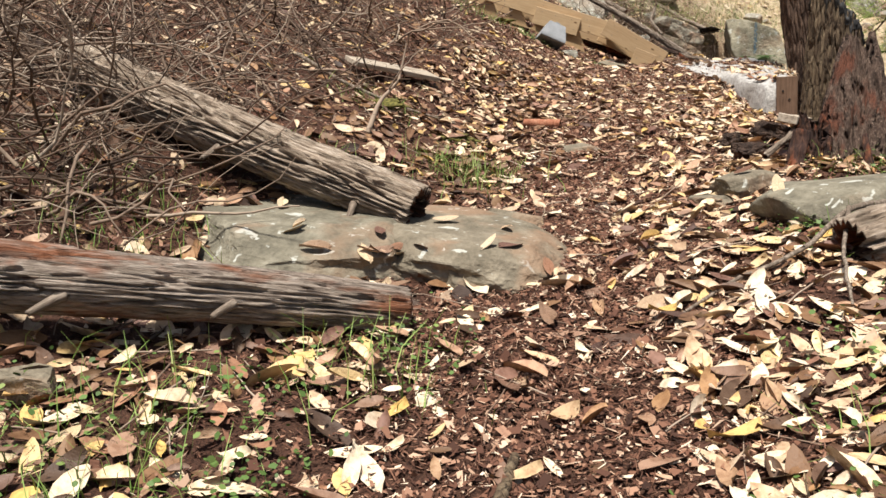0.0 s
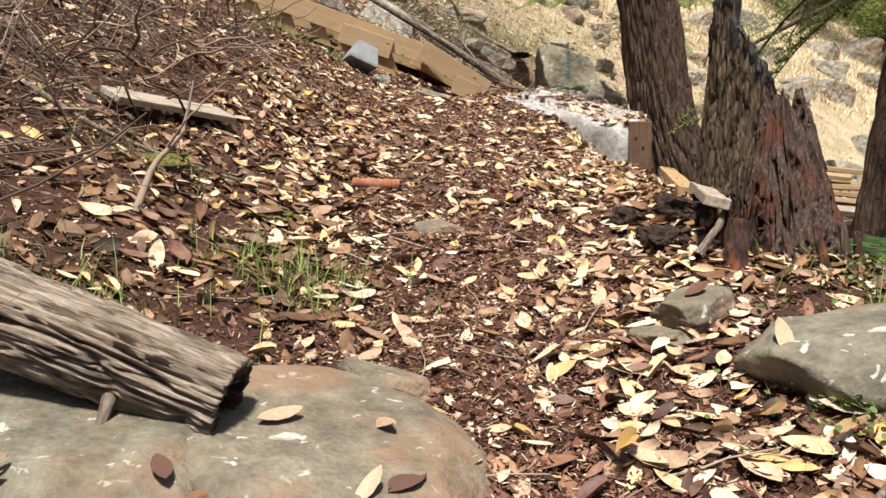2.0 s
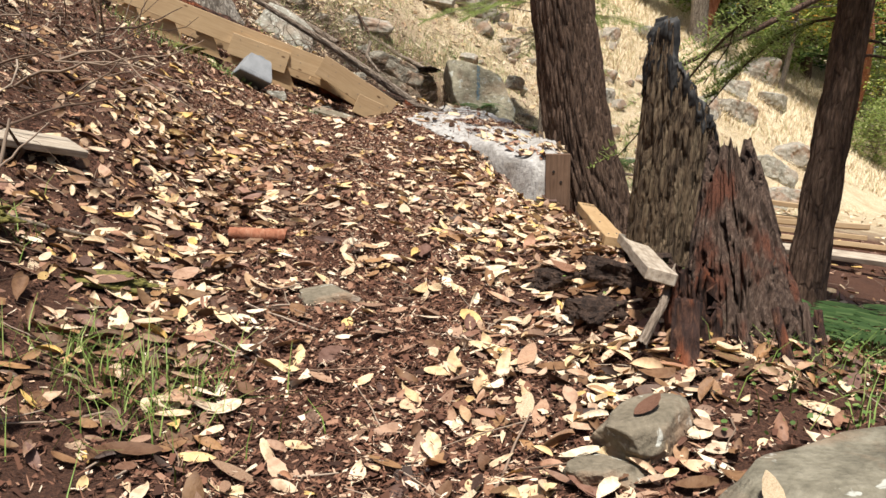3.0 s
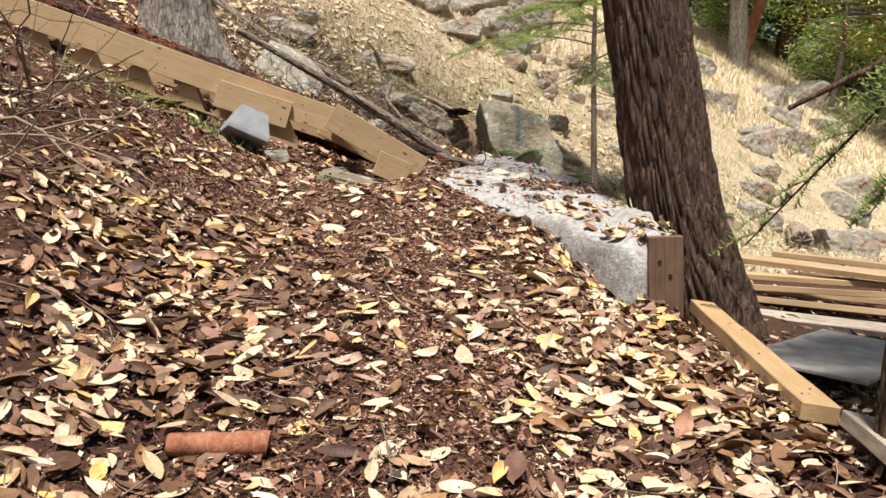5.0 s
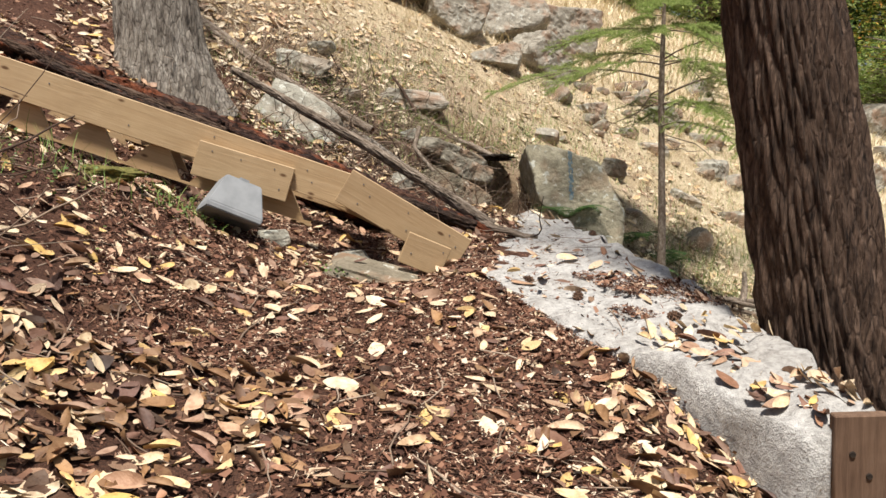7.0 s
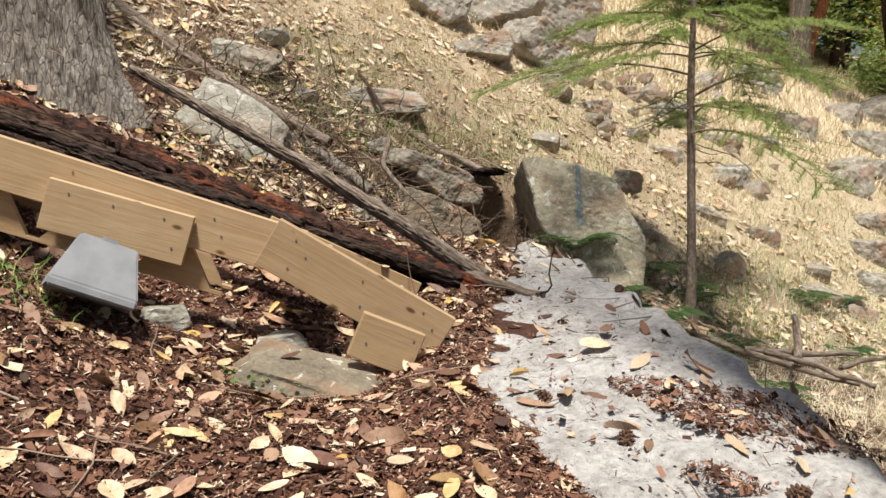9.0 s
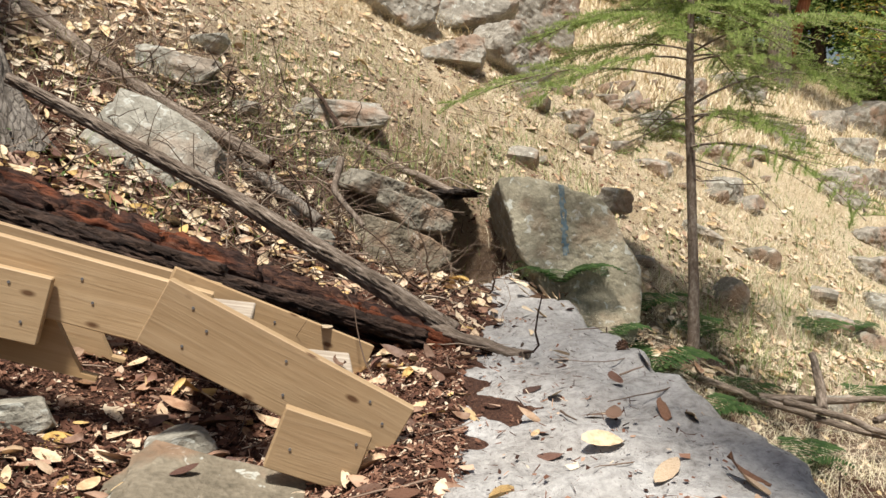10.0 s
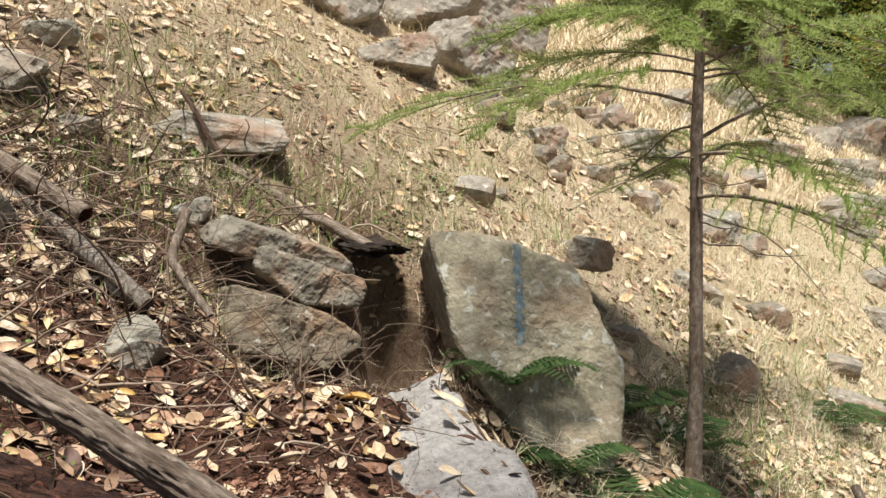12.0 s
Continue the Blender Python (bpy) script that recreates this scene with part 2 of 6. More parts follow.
M_OLDWOOD = plain_material("weathered_board", [(0.3, (0.2, 0.155, 0.115)), (0.5, (0.35, 0.29, 0.22)), (0.7, (0.47, 0.405, 0.32))], (8, 60, 60), 0.85)
M_CONC = concrete_material()
M_PIER = plain_material("precast_concrete", [(0.35, (0.22, 0.228, 0.232)), (0.65, (0.275, 0.283, 0.287))], 12, 0.85)
M_ROCK = rock_material("sandstone", (0.11, 0.092, 0.063), (0.205, 0.172, 0.122), (0.29, 0.25, 0.182), 0.25, 0.5)
M_LICHEN = rock_material("lichen_rock", (0.17, 0.155, 0.12), (0.31, 0.29, 0.235), (0.43, 0.405, 0.335), 1.0, 0.3)
M_BIGROCK = rock_material("boulder_stone", (0.095, 0.084, 0.06), (0.19, 0.17, 0.123), (0.28, 0.254, 0.19), 0.35, 0.35)
M_STAND = rock_material("lichened_boulder_face", (0.19, 0.168, 0.118), (0.32, 0.287, 0.205), (0.43, 0.39, 0.29), 1.0, 0.35)
M_LEDGE = rock_material("ledge_sandstone", (0.12, 0.105, 0.08), (0.24, 0.215, 0.165), (0.36, 0.33, 0.265), 0.5, 0.6)
M_PALE = rock_material("pale_rock", (0.17, 0.148, 0.115), (0.31, 0.28, 0.225), (0.45, 0.42, 0.355), 0.5, 0.6)
M_BLUE = plain_material("faded_blue_paint", [(0.4, (0.10, 0.15, 0.18)), (0.65, (0.2, 0.22, 0.2))], 30, 0.9)
M_CONE = plain_material("cone_scales", [(0, (0.05, 0.028, 0.018)), (1, (0.16, 0.09, 0.055))], by="island", rough=0.8)
M_NAIL = plain_material("steel_screw", [(0, (0.12, 0.11, 0.10)), (1, (0.2, 0.19, 0.18))], rough=0.5)
# near-black for board knots and for the hollow's shade, put in as colour
M_BLACK = plain_material("dark_knot_and_shade", [(0.3, (0.012, 0.009, 0.007)), (0.7, (0.05, 0.035, 0.025))], 30, 0.95)


# ---- mesh helpers ----
def under(ob, parent, label):
    ob.parent = parent
    if parent is not None and parent.type == "EMPTY":
        ob.matrix_parent_inverse = parent.matrix_world.inverted()
    return tagged(ob, label)


def part(name, bm, material, parent=None, label="", smooth=False):
    me = bpy.data.meshes.new(name)
    bm.to_mesh(me)
    bm.free()
    for m in material if isinstance(material, (list, tuple)) else [material]:
        me.materials.append(m)
    if smooth:
        me.polygons.foreach_set("use_smooth", [True] * len(me.polygons))
    return under(new(name, me), parent, label)


def array_mesh(name, verts, faces, material, parent=None, label="", smooth=False, slots=None):
    """faces: an array of one polygon size, indices into verts."""
    me = bpy.data.meshes.new(name)
    v, f = np.asarray(verts, np.float32).reshape(-1, 3), np.asarray(faces, np.int32)
    n, k = f.shape
    me.vertices.add(len(v))
    me.vertices.foreach_set("co", v.ravel())
    me.loops.add(n * k)
    me.loops.foreach_set("vertex_index", f.ravel())
    me.polygons.add(n)
    me.polygons.foreach_set("loop_start", np.arange(0, n * k, k, dtype=np.int32))
    for m in material if isinstance(material, (list, tuple)) else [material]:
        me.materials.append(m)
    if slots is not None:
        me.polygons.foreach_set("material_index", np.asarray(slots, np.int32))
    if smooth:
        me.polygons.foreach_set("use_smooth", np.ones(n, bool))
    me.update(calc_edges=True)
    me.validate()
    return under(new(name, me), parent, label)


def empty(name, x, y, z, label, category, group="", turn=0):
    ob = new(name)
    ob.matrix_world = pose(x, y, z, 0, 0, turn)
    return tagged(ob, label, category, group)


def ground_at(x, y):
    return float(height(x, y))


def noise_of(v, freq, seed=0.0):
    return np.array([noise.noise((p[0] * freq + seed, p[1] * freq - seed, p[2] * freq + 2 * seed)) for p in v])


def box(bm, sx, sy, sz, m=None, bevel=0.0):
    r = bmesh.ops.create_cube(bm, size=1, matrix=(m or Matrix()) @ Matrix.Diagonal((sx, sy, sz, 1)))
    if bevel:
        edges = list({e for v in r["verts"] for e in v.link_edges})
        bmesh.ops.bevel(bm, geom=edges, offset=bevel, segments=1, affect="EDGES")


def rock_mesh(sx, sy, sz, seed, cuts=9, rough=0.06, sub=4, sharp=0.82):
    """A rock of the given half sizes: a ball cut flat by jittered box planes and a few random ones, then roughened."""
    rng = random.Random(seed)
    bm = bmesh.new()
    bmesh.ops.create_icosphere(bm, subdivisions=sub, radius=1.25)
    planes = []
    for axis in ((1, 0, 0), (-1, 0, 0), (0, 1, 0), (0, -1, 0), (0, 0, 1), (0, 0, -1)):
        d = (Vector(axis) + Vector([rng.gauss(0, 0.2) for _ in range(3)])).normalized()
        planes.append((d, rng.uniform(sharp - 0.1, sharp + 0.08)))
    for _ in range(cuts):
        d = Vector((rng.gauss(0, 1), rng.gauss(0, 1), rng.gauss(0, 0.9))).normalized()
        planes.append((d, rng.uniform(sharp, sharp + 0.26)))
    for v in bm.verts:
        p = v.co.copy()
        for _ in range(2):
            for d, o in planes:
                over = p.dot(d) - o
                if over > 0:
                    p -= d * over
        q = Vector((p.x * 1.7 + seed, p.y * 1.7, p.z * 1.7))
        layer = 0.02 * math.sin(9 * p.z + 2 * noise.noise(q))
        p *= 1 + layer + rough * (noise.noise(q) * 1.3 + 0.6 * noise.noise(q * 3.1) + 0.3 * noise.noise(q * 8.3) + 0.15 * noise.noise(q * 19))
        v.co = (p.x * sx, p.y * sy, p.z * sz)
    return bm


def rock(name, x, y, z, sx, sy, sz, seed, material, label, turn=0, rx=0, ry=0, sub=5, group="", cuts=6, rough=0.06, sharp=0.82, soft_edges=False):
    ob = part(name, rock_mesh(sx, sy, sz, seed, cuts, rough, sub, sharp), material, smooth=soft_edges)
    ob.matrix_world = pose(x, y, z, rx, ry, turn)
    return tagged(ob, label, "rock", group)


def cut_rock(name, x, y, z, planes, front, back, seed, material, label, turn=0, rx=0, ry=0, rough=0.02, sub=6, crisp=18, category="rock"):
    """A quarried-looking rock: flat sides given as (angle, distance) round its own y axis, between a front and a back face."""
    bm = bmesh.new()
    bmesh.ops.create_icosphere(bm, subdivisions=sub, radius=1)
    sides = [(Vector((math.cos(radians(a)), 0, math.sin(radians(a)))), o) for a, o in planes]
    sides += [(Vector((0.04, -1, 0.06)).normalized(), front), (Vector((0, 1, 0)), back)]
    for v in bm.verts:
        d = v.co.normalized()
        p = d * sum(max(0.0, d.dot(n) / o) ** crisp for n, o in sides) ** (-1 / crisp)
        q = p * 4 + Vector((seed, 0, 0))
        bed = 0.3 * math.sin(34 * p.z + 3 * noise.noise(q))
        v.co = p + d * rough * (0.9 * noise.noise(q) + 0.5 * noise.noise(q * 2.7) + 0.35 * noise.noise(q * 7) + 0.2 * noise.noise(q * 19) + 0.25 * bed)
    ob = part(name, bm, material)
    ob.matrix_world = pose(x, y, z, rx, ry, turn)
    return tagged(ob, label, category)


def trunk_arrays(points, radii, sides, rings, seed, furrow, fu=7.0, fz=1.3, flare=0.0, jag=0.0, plates=0.0):
    """A log or trunk along a polyline: rings of vertices whose radius is broken by furrows that run along it."""
    pts, rad = np.asarray(points, float), np.asarray(radii, float)
    seg = np.r_[0, np.cumsum(np.linalg.norm(np.diff(pts, axis=0), axis=1))]
    s = np.linspace(0, seg[-1], rings)
    c = np.stack([np.interp(s, seg, pts[:, k]) for k in range(3)], 1)
    r = np.interp(s, seg, rad)
    tan = np.gradient(c, axis=0)
    tan /= np.linalg.norm(tan, axis=1)[:, None]
    ref = np.array([1.0, 0, 0]) if abs(tan[0, 0]) < 0.8 else np.array([0, 1.0, 0])
    out = []
    for i in range(rings):
        a = np.cross(tan[i], ref)
        a /= np.linalg.norm(a)
        b = np.cross(tan[i], a)
        for j in range(sides):
            w = 2 * math.pi * j / sides
            ca, sa = math.cos(w), math.sin(w)
            n1 = noise.noise((ca * fu * 0.55 + seed + 0.3 * math.sin(s[i] * 9), sa * fu * 0.55, s[i] * fz))
            n2 = noise.noise((ca * fu + seed * 2, sa * fu, s[i] * fz * 1.9 + 5))
            n3 = noise.noise((ca * fu * 2.4, sa * fu * 2.4 + seed, s[i] * fz * 5.5))
            ridge = 0.75 - 1.0 * max(0.0, 1 - abs(n1) / 0.11) - 0.6 * max(0.0, 1 - abs(n2) / 0.12) + 0.3 * n3
            if plates:
                # long bark plates between furrows that fork and meet
                bend = 0.35 * noise.noise((ca * 2, sa * 2, s[i] * 2.2 + seed))
                near, _ = noise.voronoi((ca * r[0] * plates + bend, sa * r[0] * plates + bend, s[i] * plates * 0.12 + seed))
                ridge = 0.1 + 0.9 * min(1.0, 2.6 * (near[1] - near[0])) + 0.25 * n3 + 0.2 * n2
            low = noise.noise((ca * 0.9 + seed, sa * 0.9, s[i] * 0.7))
            rr = r[i] * (1 + furrow * (ridge - 0.5) + 0.12 * low)
            if flare:
                lobes = 0.6 + 0.4 * math.sin(w * 4 + seed) * math.sin(w * 2.6 + 1)
                rr *= 1 + flare * math.exp(-s[i] / 0.28) * lobes
            off = 0.0
            if jag and i > rings * 0.85:
                off = jag * n2
            out.append(c[i] + (a * ca + b * sa) * rr + tan[i] * off)
    v = np.array(out)
    idx = np.arange(rings * sides).reshape(rings, sides)
    f = np.stack([idx[:-1], np.roll(idx, -1, 1)[:-1], np.roll(idx, -1, 1)[1:], idx[1:]], -1).reshape(-1, 4)
    return v, f, idx


def along(a, b):
    """A pose at a whose z axis points to b."""
    a, b = Vector(a), Vector(b)
    return Matrix.Translation(a) @ (b - a).to_track_quat("Z", "X").to_matrix().to_4x4()


def log(name, a, b, ra, rb, seed, material, label, category="log", furrow=0.3, sides=72, rings=90, bend=0.02, hollow=True, parent=None, **kw):
    """A lying log from a to b in its own z-axis space, with broken, hollowed ends."""
    length = (Vector(b) - Vector(a)).length
    rng = random.Random(seed)
    n = 7
    pts = [(bend * math.sin(3 * k / n + seed) + rng.uniform(-1, 1) * bend * 0.3, bend * math.cos(2.2 * k / n + seed), length * k / (n - 1)) for k in range(n)]
    v, f, idx = trunk_arrays(pts, np.linspace(ra, rb, n), sides, rings, seed, furrow, **kw)
    caps, extra = [], []
    for ring, inward, base in ((0, 1, pts[0]), (rings - 1, -1, pts[-1])):
        prev = idx[ring]
        cen = v[idx[ring]].mean(0)
        for step, (shrink, deep) in enumerate(((0.86, 0.005), (0.7, 0.06), (0.4, 0.1), (0.05, 0.085))):
            new_ids = len(v) + np.arange(sides)
            ringv = []
            for j in range(sides):
                p = cen + (v[idx[ring, j]] - cen) * shrink
                nz = noise.noise((p[0] * 60, p[1] * 60, seed + ring)) * 0.09 * (step > 0) * min(1, ra / 0.09)
                p = p + np.array([0, 0, inward * (deep * (1 if hollow else 0.15) * min(1, ra / 0.09) + nz)])
                ringv.append(p)
            v = np.vstack([v, ringv])
            q = np.stack([prev, np.roll(prev, -1), np.roll(new_ids, -1), new_ids], -1)
            caps.append(q if inward < 0 else q[:, ::-1])
            prev = new_ids
    end = np.vstack(caps)
    ob = array_mesh(name, v, np.vstack([f, end]), [material, M_ROT if hollow else material], parent, smooth=False, slots=np.r_[np.zeros(len(f)), np.tile(np.arange(len(end)) >= 0, 1)])
    ob.matrix_world = along(a, b)
    return tagged(ob, label, category) if parent is None else tagged(ob, label)


def tubes(paths, radii, sides=5):
    """Joined thin tubes: paths is (n, k, 3), radii (n, k)."""
    paths, radii = np.asarray(paths, float), np.asarray(radii, float)
    n, k, _ = paths.shape
    tan = np.gradient(paths, axis=1)
    tan /= np.linalg.norm(tan, axis=2, keepdims=True) + 1e-9
    ref = np.where(np.abs(tan[..., 2:3]) > 0.9, np.array([1.0, 0, 0]), np.array([0, 0, 1.0]))
    a = np.cross(tan, ref)
    a /= np.linalg.norm(a, axis=2, keepdims=True) + 1e-9
    b = np.cross(tan, a)
    w = 2 * math.pi * np.arange(sides) / sides
    v = paths[:, :, None] + radii[:, :, None, None] * (a[:, :, None] * np.cos(w)[:, None] + b[:, :, None] * np.sin(w)[:, None])
    idx = np.arange(n * k * sides).reshape(n, k, sides)
    f = np.stack([idx[:, :-1], np.roll(idx, -1, 2)[:, :-1], np.roll(idx, -1, 2)[:, 1:], idx[:, 1:]], -1).reshape(-1, 4)
    return v.reshape(-1, 3), f


def wander(rng, start, way, length, k, bend):
    """Crooked centre lines from start points along ways."""
    n = len(start)
    p = np.zeros((n, k, 3))
    p[:, 0] = start
    d = way / np.linalg.norm(way, axis=1, keepdims=True)
    for i in range(1, k):
        d = d + rng.normal(0, bend, (n, 3))
        d /= np.linalg.norm(d, axis=1, keepdims=True)
        p[:, i] = p[:, i - 1] + d * (length / (k - 1))[:, None]
    return p


# ---- the ground ----
def smooth_max(a, b, k):
    h = np.clip(0.5 + 0.5 * (a - b) / k, 0, 1)
    return b * (1 - h) + a * h + k * h * (1 - h)


def soft(v, w):
    return w * np.logaddexp(0, v / w)


def trail_x(y):
    y = np.clip(y, -6, 14)
    return 0.05 + 0.11 * y + 0.0165 * y * y


def edge_x(y):
    """The outer edge of the trail bench and of the concrete wall."""
    return 2.42 + 1.0 * np.clip((y - 5.2) / 4.3, 0, 1) + 0.2 * np.clip(y - 9.5, 0, 3) - 0.1 * np.exp(-((y - 6.4) / 0.6) ** 2)


def height(x, y):
    """The hillside: a trail bench, the bank above it, the drop below it and the slope that it runs into."""
    x, y = np.asarray(x, float), np.asarray(y, float)
    u = x - trail_x(y)
    z = 1.2 - soft(1.2 - (0.33 + 0.13 * (y - 2.9)), 0.06)
    z = z + (0.38 + 0.04 * np.clip(y - 7.5, 0, 2)) * soft(-u - 1.02 - 0.4 * np.clip((3.9 - y) / 0.8, 0, 1), 0.15) + 0.05 * soft(-u - 3.0, 0.3)
    near = 1 / (1 + np.exp(np.clip((y - 4.6) / 0.3, -60, 60)))
    z = z + near * 0.22 * soft(u - 0.15, 0.1) * np.exp(-np.clip(u - 0.9, 0, 9))
    wall_left = np.interp(y, [7.9, 8.6, 9.3, 10.3, 12.0], [2.66, 2.46, 2.46, 2.88, 3.68])
    z = z + 0.06 * np.clip((y - 7.9) / 0.7, 0, 1) * np.exp(-((x - wall_left + 0.16) / 0.22) ** 2)
    z = z + 0.13 * np.exp(-((x - 2.12) / 0.34) ** 2 - ((y - 5.0) / 0.5) ** 2)
    z = z - (0.06 + 0.14 * np.clip(0.9 - x, 0, 4)) * np.exp(-((y - 10.3 + 0.18 * (x - 0.8)) / 0.5) ** 2) * np.clip((2.2 - x) / 0.4, 0, 1)
    z = z - 0.2 * np.exp(-((x - 2.68) / 0.24) ** 2 - ((y - 7.15) / 0.5) ** 2)
    z = z - 0.07 * np.exp(-((x - 2.1) / 0.4) ** 2 - ((y - 9.62) / 0.3) ** 2)
    past = x - edge_x(y)
    drop = 1 / (1 + np.exp(np.clip(-(past - 0.12) / 0.09, -60, 60)))
    low = 0.46 - 0.1 * np.clip(past, 0, 60) + 0.02 * np.clip(y - 7, -6, 6)
    low = np.maximum(low, -9)
    step = drop * (1 - 0.75 * near)
    z = z * (1 - step) + low * step
    hill = 0.586 * y - 0.342 * x - 4.5
    hill = 6.5 - soft(6.5 - hill, 1.5) + 0.04 * np.clip(hill - 6.5, 0, 300)
    z = smooth_max(z, hill, 0.35)
    z = z - 0.34 * np.clip((12.64 - y) / 0.12, 0, 1) * np.exp(-((x - 3.52) / 0.44) ** 4) * np.clip((y - 11.8) / 0.4, 0, 1)
    z = z - 0.7 * np.exp(-((x - 3.95) / 0.16) ** 2 - ((y - 12.62) / 0.28) ** 2)
    return z + 0.018 * np.sin(3.1 * x + 1.7 * y) * np.cos(2.3 * y - 1.1 * x) + 0.008 * np.sin(9 * x + 4 * y) * np.sin(7.7 * y - 5 * x)


def spread(lo, hi, step, far):
    """Even steps from lo to hi, then steps that grow until far."""
    mid = list(np.arange(lo, hi, step))
    out, d = [], step
    while (out[-1] if out else mid[-1]) < far:
        d *= 1.35
        out.append((out[-1] if out else mid[-1]) + d)
    back, d = [], step
    while (back[-1] if back else lo) > -far:
        d *= 1.35
        back.append((back[-1] if back else lo) - d)
    return np.array(back[::-1] + mid + out)


def build_ground():
    gx, gy = spread(-3.5, 9.0, 0.045, 900), spread(-1.2, 17.0, 0.045, 900)
    xx, yy = np.meshgrid(gx, gy)
    zz = height(xx, yy)
    near = (xx > -6) & (xx < 14) & (yy > -4) & (yy < 22)
    lump = np.zeros_like(zz)
    for i, j in np.argwhere(near):
        p = (xx[i, j], yy[i, j], 0)
        lump[i, j] = 0.018 * noise.noise((p[0] * 5, p[1] * 5, 3)) + 0.009 * noise.noise((p[0] * 17, p[1] * 17, 8))
    zz = zz + lump
    n, k = xx.shape
    idx = np.arange(n * k).reshape(n, k)
    f = np.stack([idx[:-1, :-1], idx[:-1, 1:], idx[1:, 1:], idx[1:, :-1]], -1).reshape(-1, 4)
    ob = array_mesh("ground", np.stack([xx, yy, zz], -1), f, M_GROUND, smooth=True)
    return tagged(ob, "steep wooded hillside of red-brown needle duff and dry grass", "ground", kind="structure")


ground = build_ground()


# ---- the concrete wall ----
def build_wall():
    stations = [(7.27, 2.74, 2.99, 1.045), (7.5, 2.69, 3.07, 1.075), (7.9, 2.66, 3.19, 1.11), (8.6, 2.44, 3.37, 1.17), (9.3, 2.44, 3.50, 1.22),
                (10.3, 2.86, 3.69, 1.245), (11.2, 3.4, 3.85, 1.25), (12.05, 3.72, 3.97, 1.25)]
    st = np.array(stations)
    ys = np.linspace(7.27, 12.05, 120)
    left, right, top = (np.interp(ys, st[:, 0], st[:, k]) for k in (1, 2, 3))
    verts = []
    across = 26
    for i, y in enumerate(ys):
        row = []
        l, r, t = left[i], right[i], top[i]
        for q in np.linspace(0, 1, 10):
            row.append((l - 0.03 * (1 - q), y, 0.35 + (t - 0.075 - 0.35) * q))
        for q in np.linspace(0.03, 0.97, across):
            row.append((l + (r - l) * q, y, t - 0.06 * (1 - q) ** 2 - 0.02 * (q > 0.94)))
        for q in np.linspace(0, 1, 10):
            row.append((r, y, t - 0.05 - (t - 0.05 - 0.2) * q))
        for p in row:
            a = noise.noise((p[0] * 6, p[1] * 6, p[2] * 6)) * 0.04 + noise.noise((p[0] * 13, p[1] * 13, p[2] * 13)) * 0.02 + noise.noise((p[0] * 22, p[1] * 22, p[2] * 22)) * 0.012
            verts.append((p[0] + a * 0.6, p[1], p[2] + a))
    k = 20 + across
    idx = np.arange(len(ys) * k).reshape(len(ys), k)
    f = np.stack([idx[:-1, :-1], idx[:-1, 1:], idx[1:, 1:], idx[1:, :-1]], -1).reshape(-1, 4)
    bm = bmesh.new()
    bv = [bm.verts.new(v) for v in verts]
    for q in f:
        bm.faces.new([bv[i] for i in q[::-1]])
    bm.faces.new([bv[i] for i in idx[0]])
    bm.faces.new([bv[i] for i in idx[-1][::-1]])
    holder = empty("concrete_wall", 0, 0, 0, "low rough grey concrete retaining wall, strewn with leaves", "wall")
    part("body", bm, M_CONC, holder, smooth=True)
    bm = bmesh.new()
    box(bm, 0.165, 0.045, 0.50, None, 0.004)
    board = part("end_board", bm, M_BOARD, holder, "brown form board with two knots")
    board.matrix_world = pose(2.905, 7.235, 0.82, 0, -4, -22)
    for kx, kz in ((-0.03, 0.13), (0.02, 0.06)):
        bm = bmesh.new()
        bmesh.ops.create_cone(bm, cap_ends=True, segments=10, radius1=0.011, radius2=0.009, depth=0.006)
        kn = part("knot", bm, M_BLACK, board)
        kn.matrix_local = pose(kx, -0.024, kz, 90)
    return holder


M_BOARD = grain_material("brown_form_board", (0.095, 0.055, 0.034), (0.155, 0.094, 0.06), (0.205, 0.13, 0.085), (50, 50, 4), depth=0.003)
build_wall()


# ---- the timber stair ----
def board_between(name, a, b, high, thick, parent, material=None, label="", extra=0.0, screws=()):
    """A board on edge from a to b (middle of its ends), its face towards the trail."""
    a, b = Vector(a), Vector(b)
    d = (b - a)
    length = d.length + extra
    x = d.normalized()
    side = Vector((0, 0, 1)).cross(x).normalized()
    up = x.cross(side).normalized()
    m = Matrix((x, side, up)).transposed().to_4x4()
    bm = bmesh.new()
    box(bm, length, thick, high, None, 0.003)
    ob = part(name, bm, material or M_LUMBER, parent, label)
    ob.matrix_world = Matrix.Translation((a + b) / 2) @ m
    for sx, sz in screws:
        bm = bmesh.new()
        bmesh.ops.create_cone(bm, cap_ends=True, segments=8, radius1=0.0042, radius2=0.0042, depth=0.004)
        s = part("screw", bm, M_NAIL, ob)
        s.matrix_local = pose(sx * length, -thick / 2 - 0.001, sz * high, 90)
    return ob


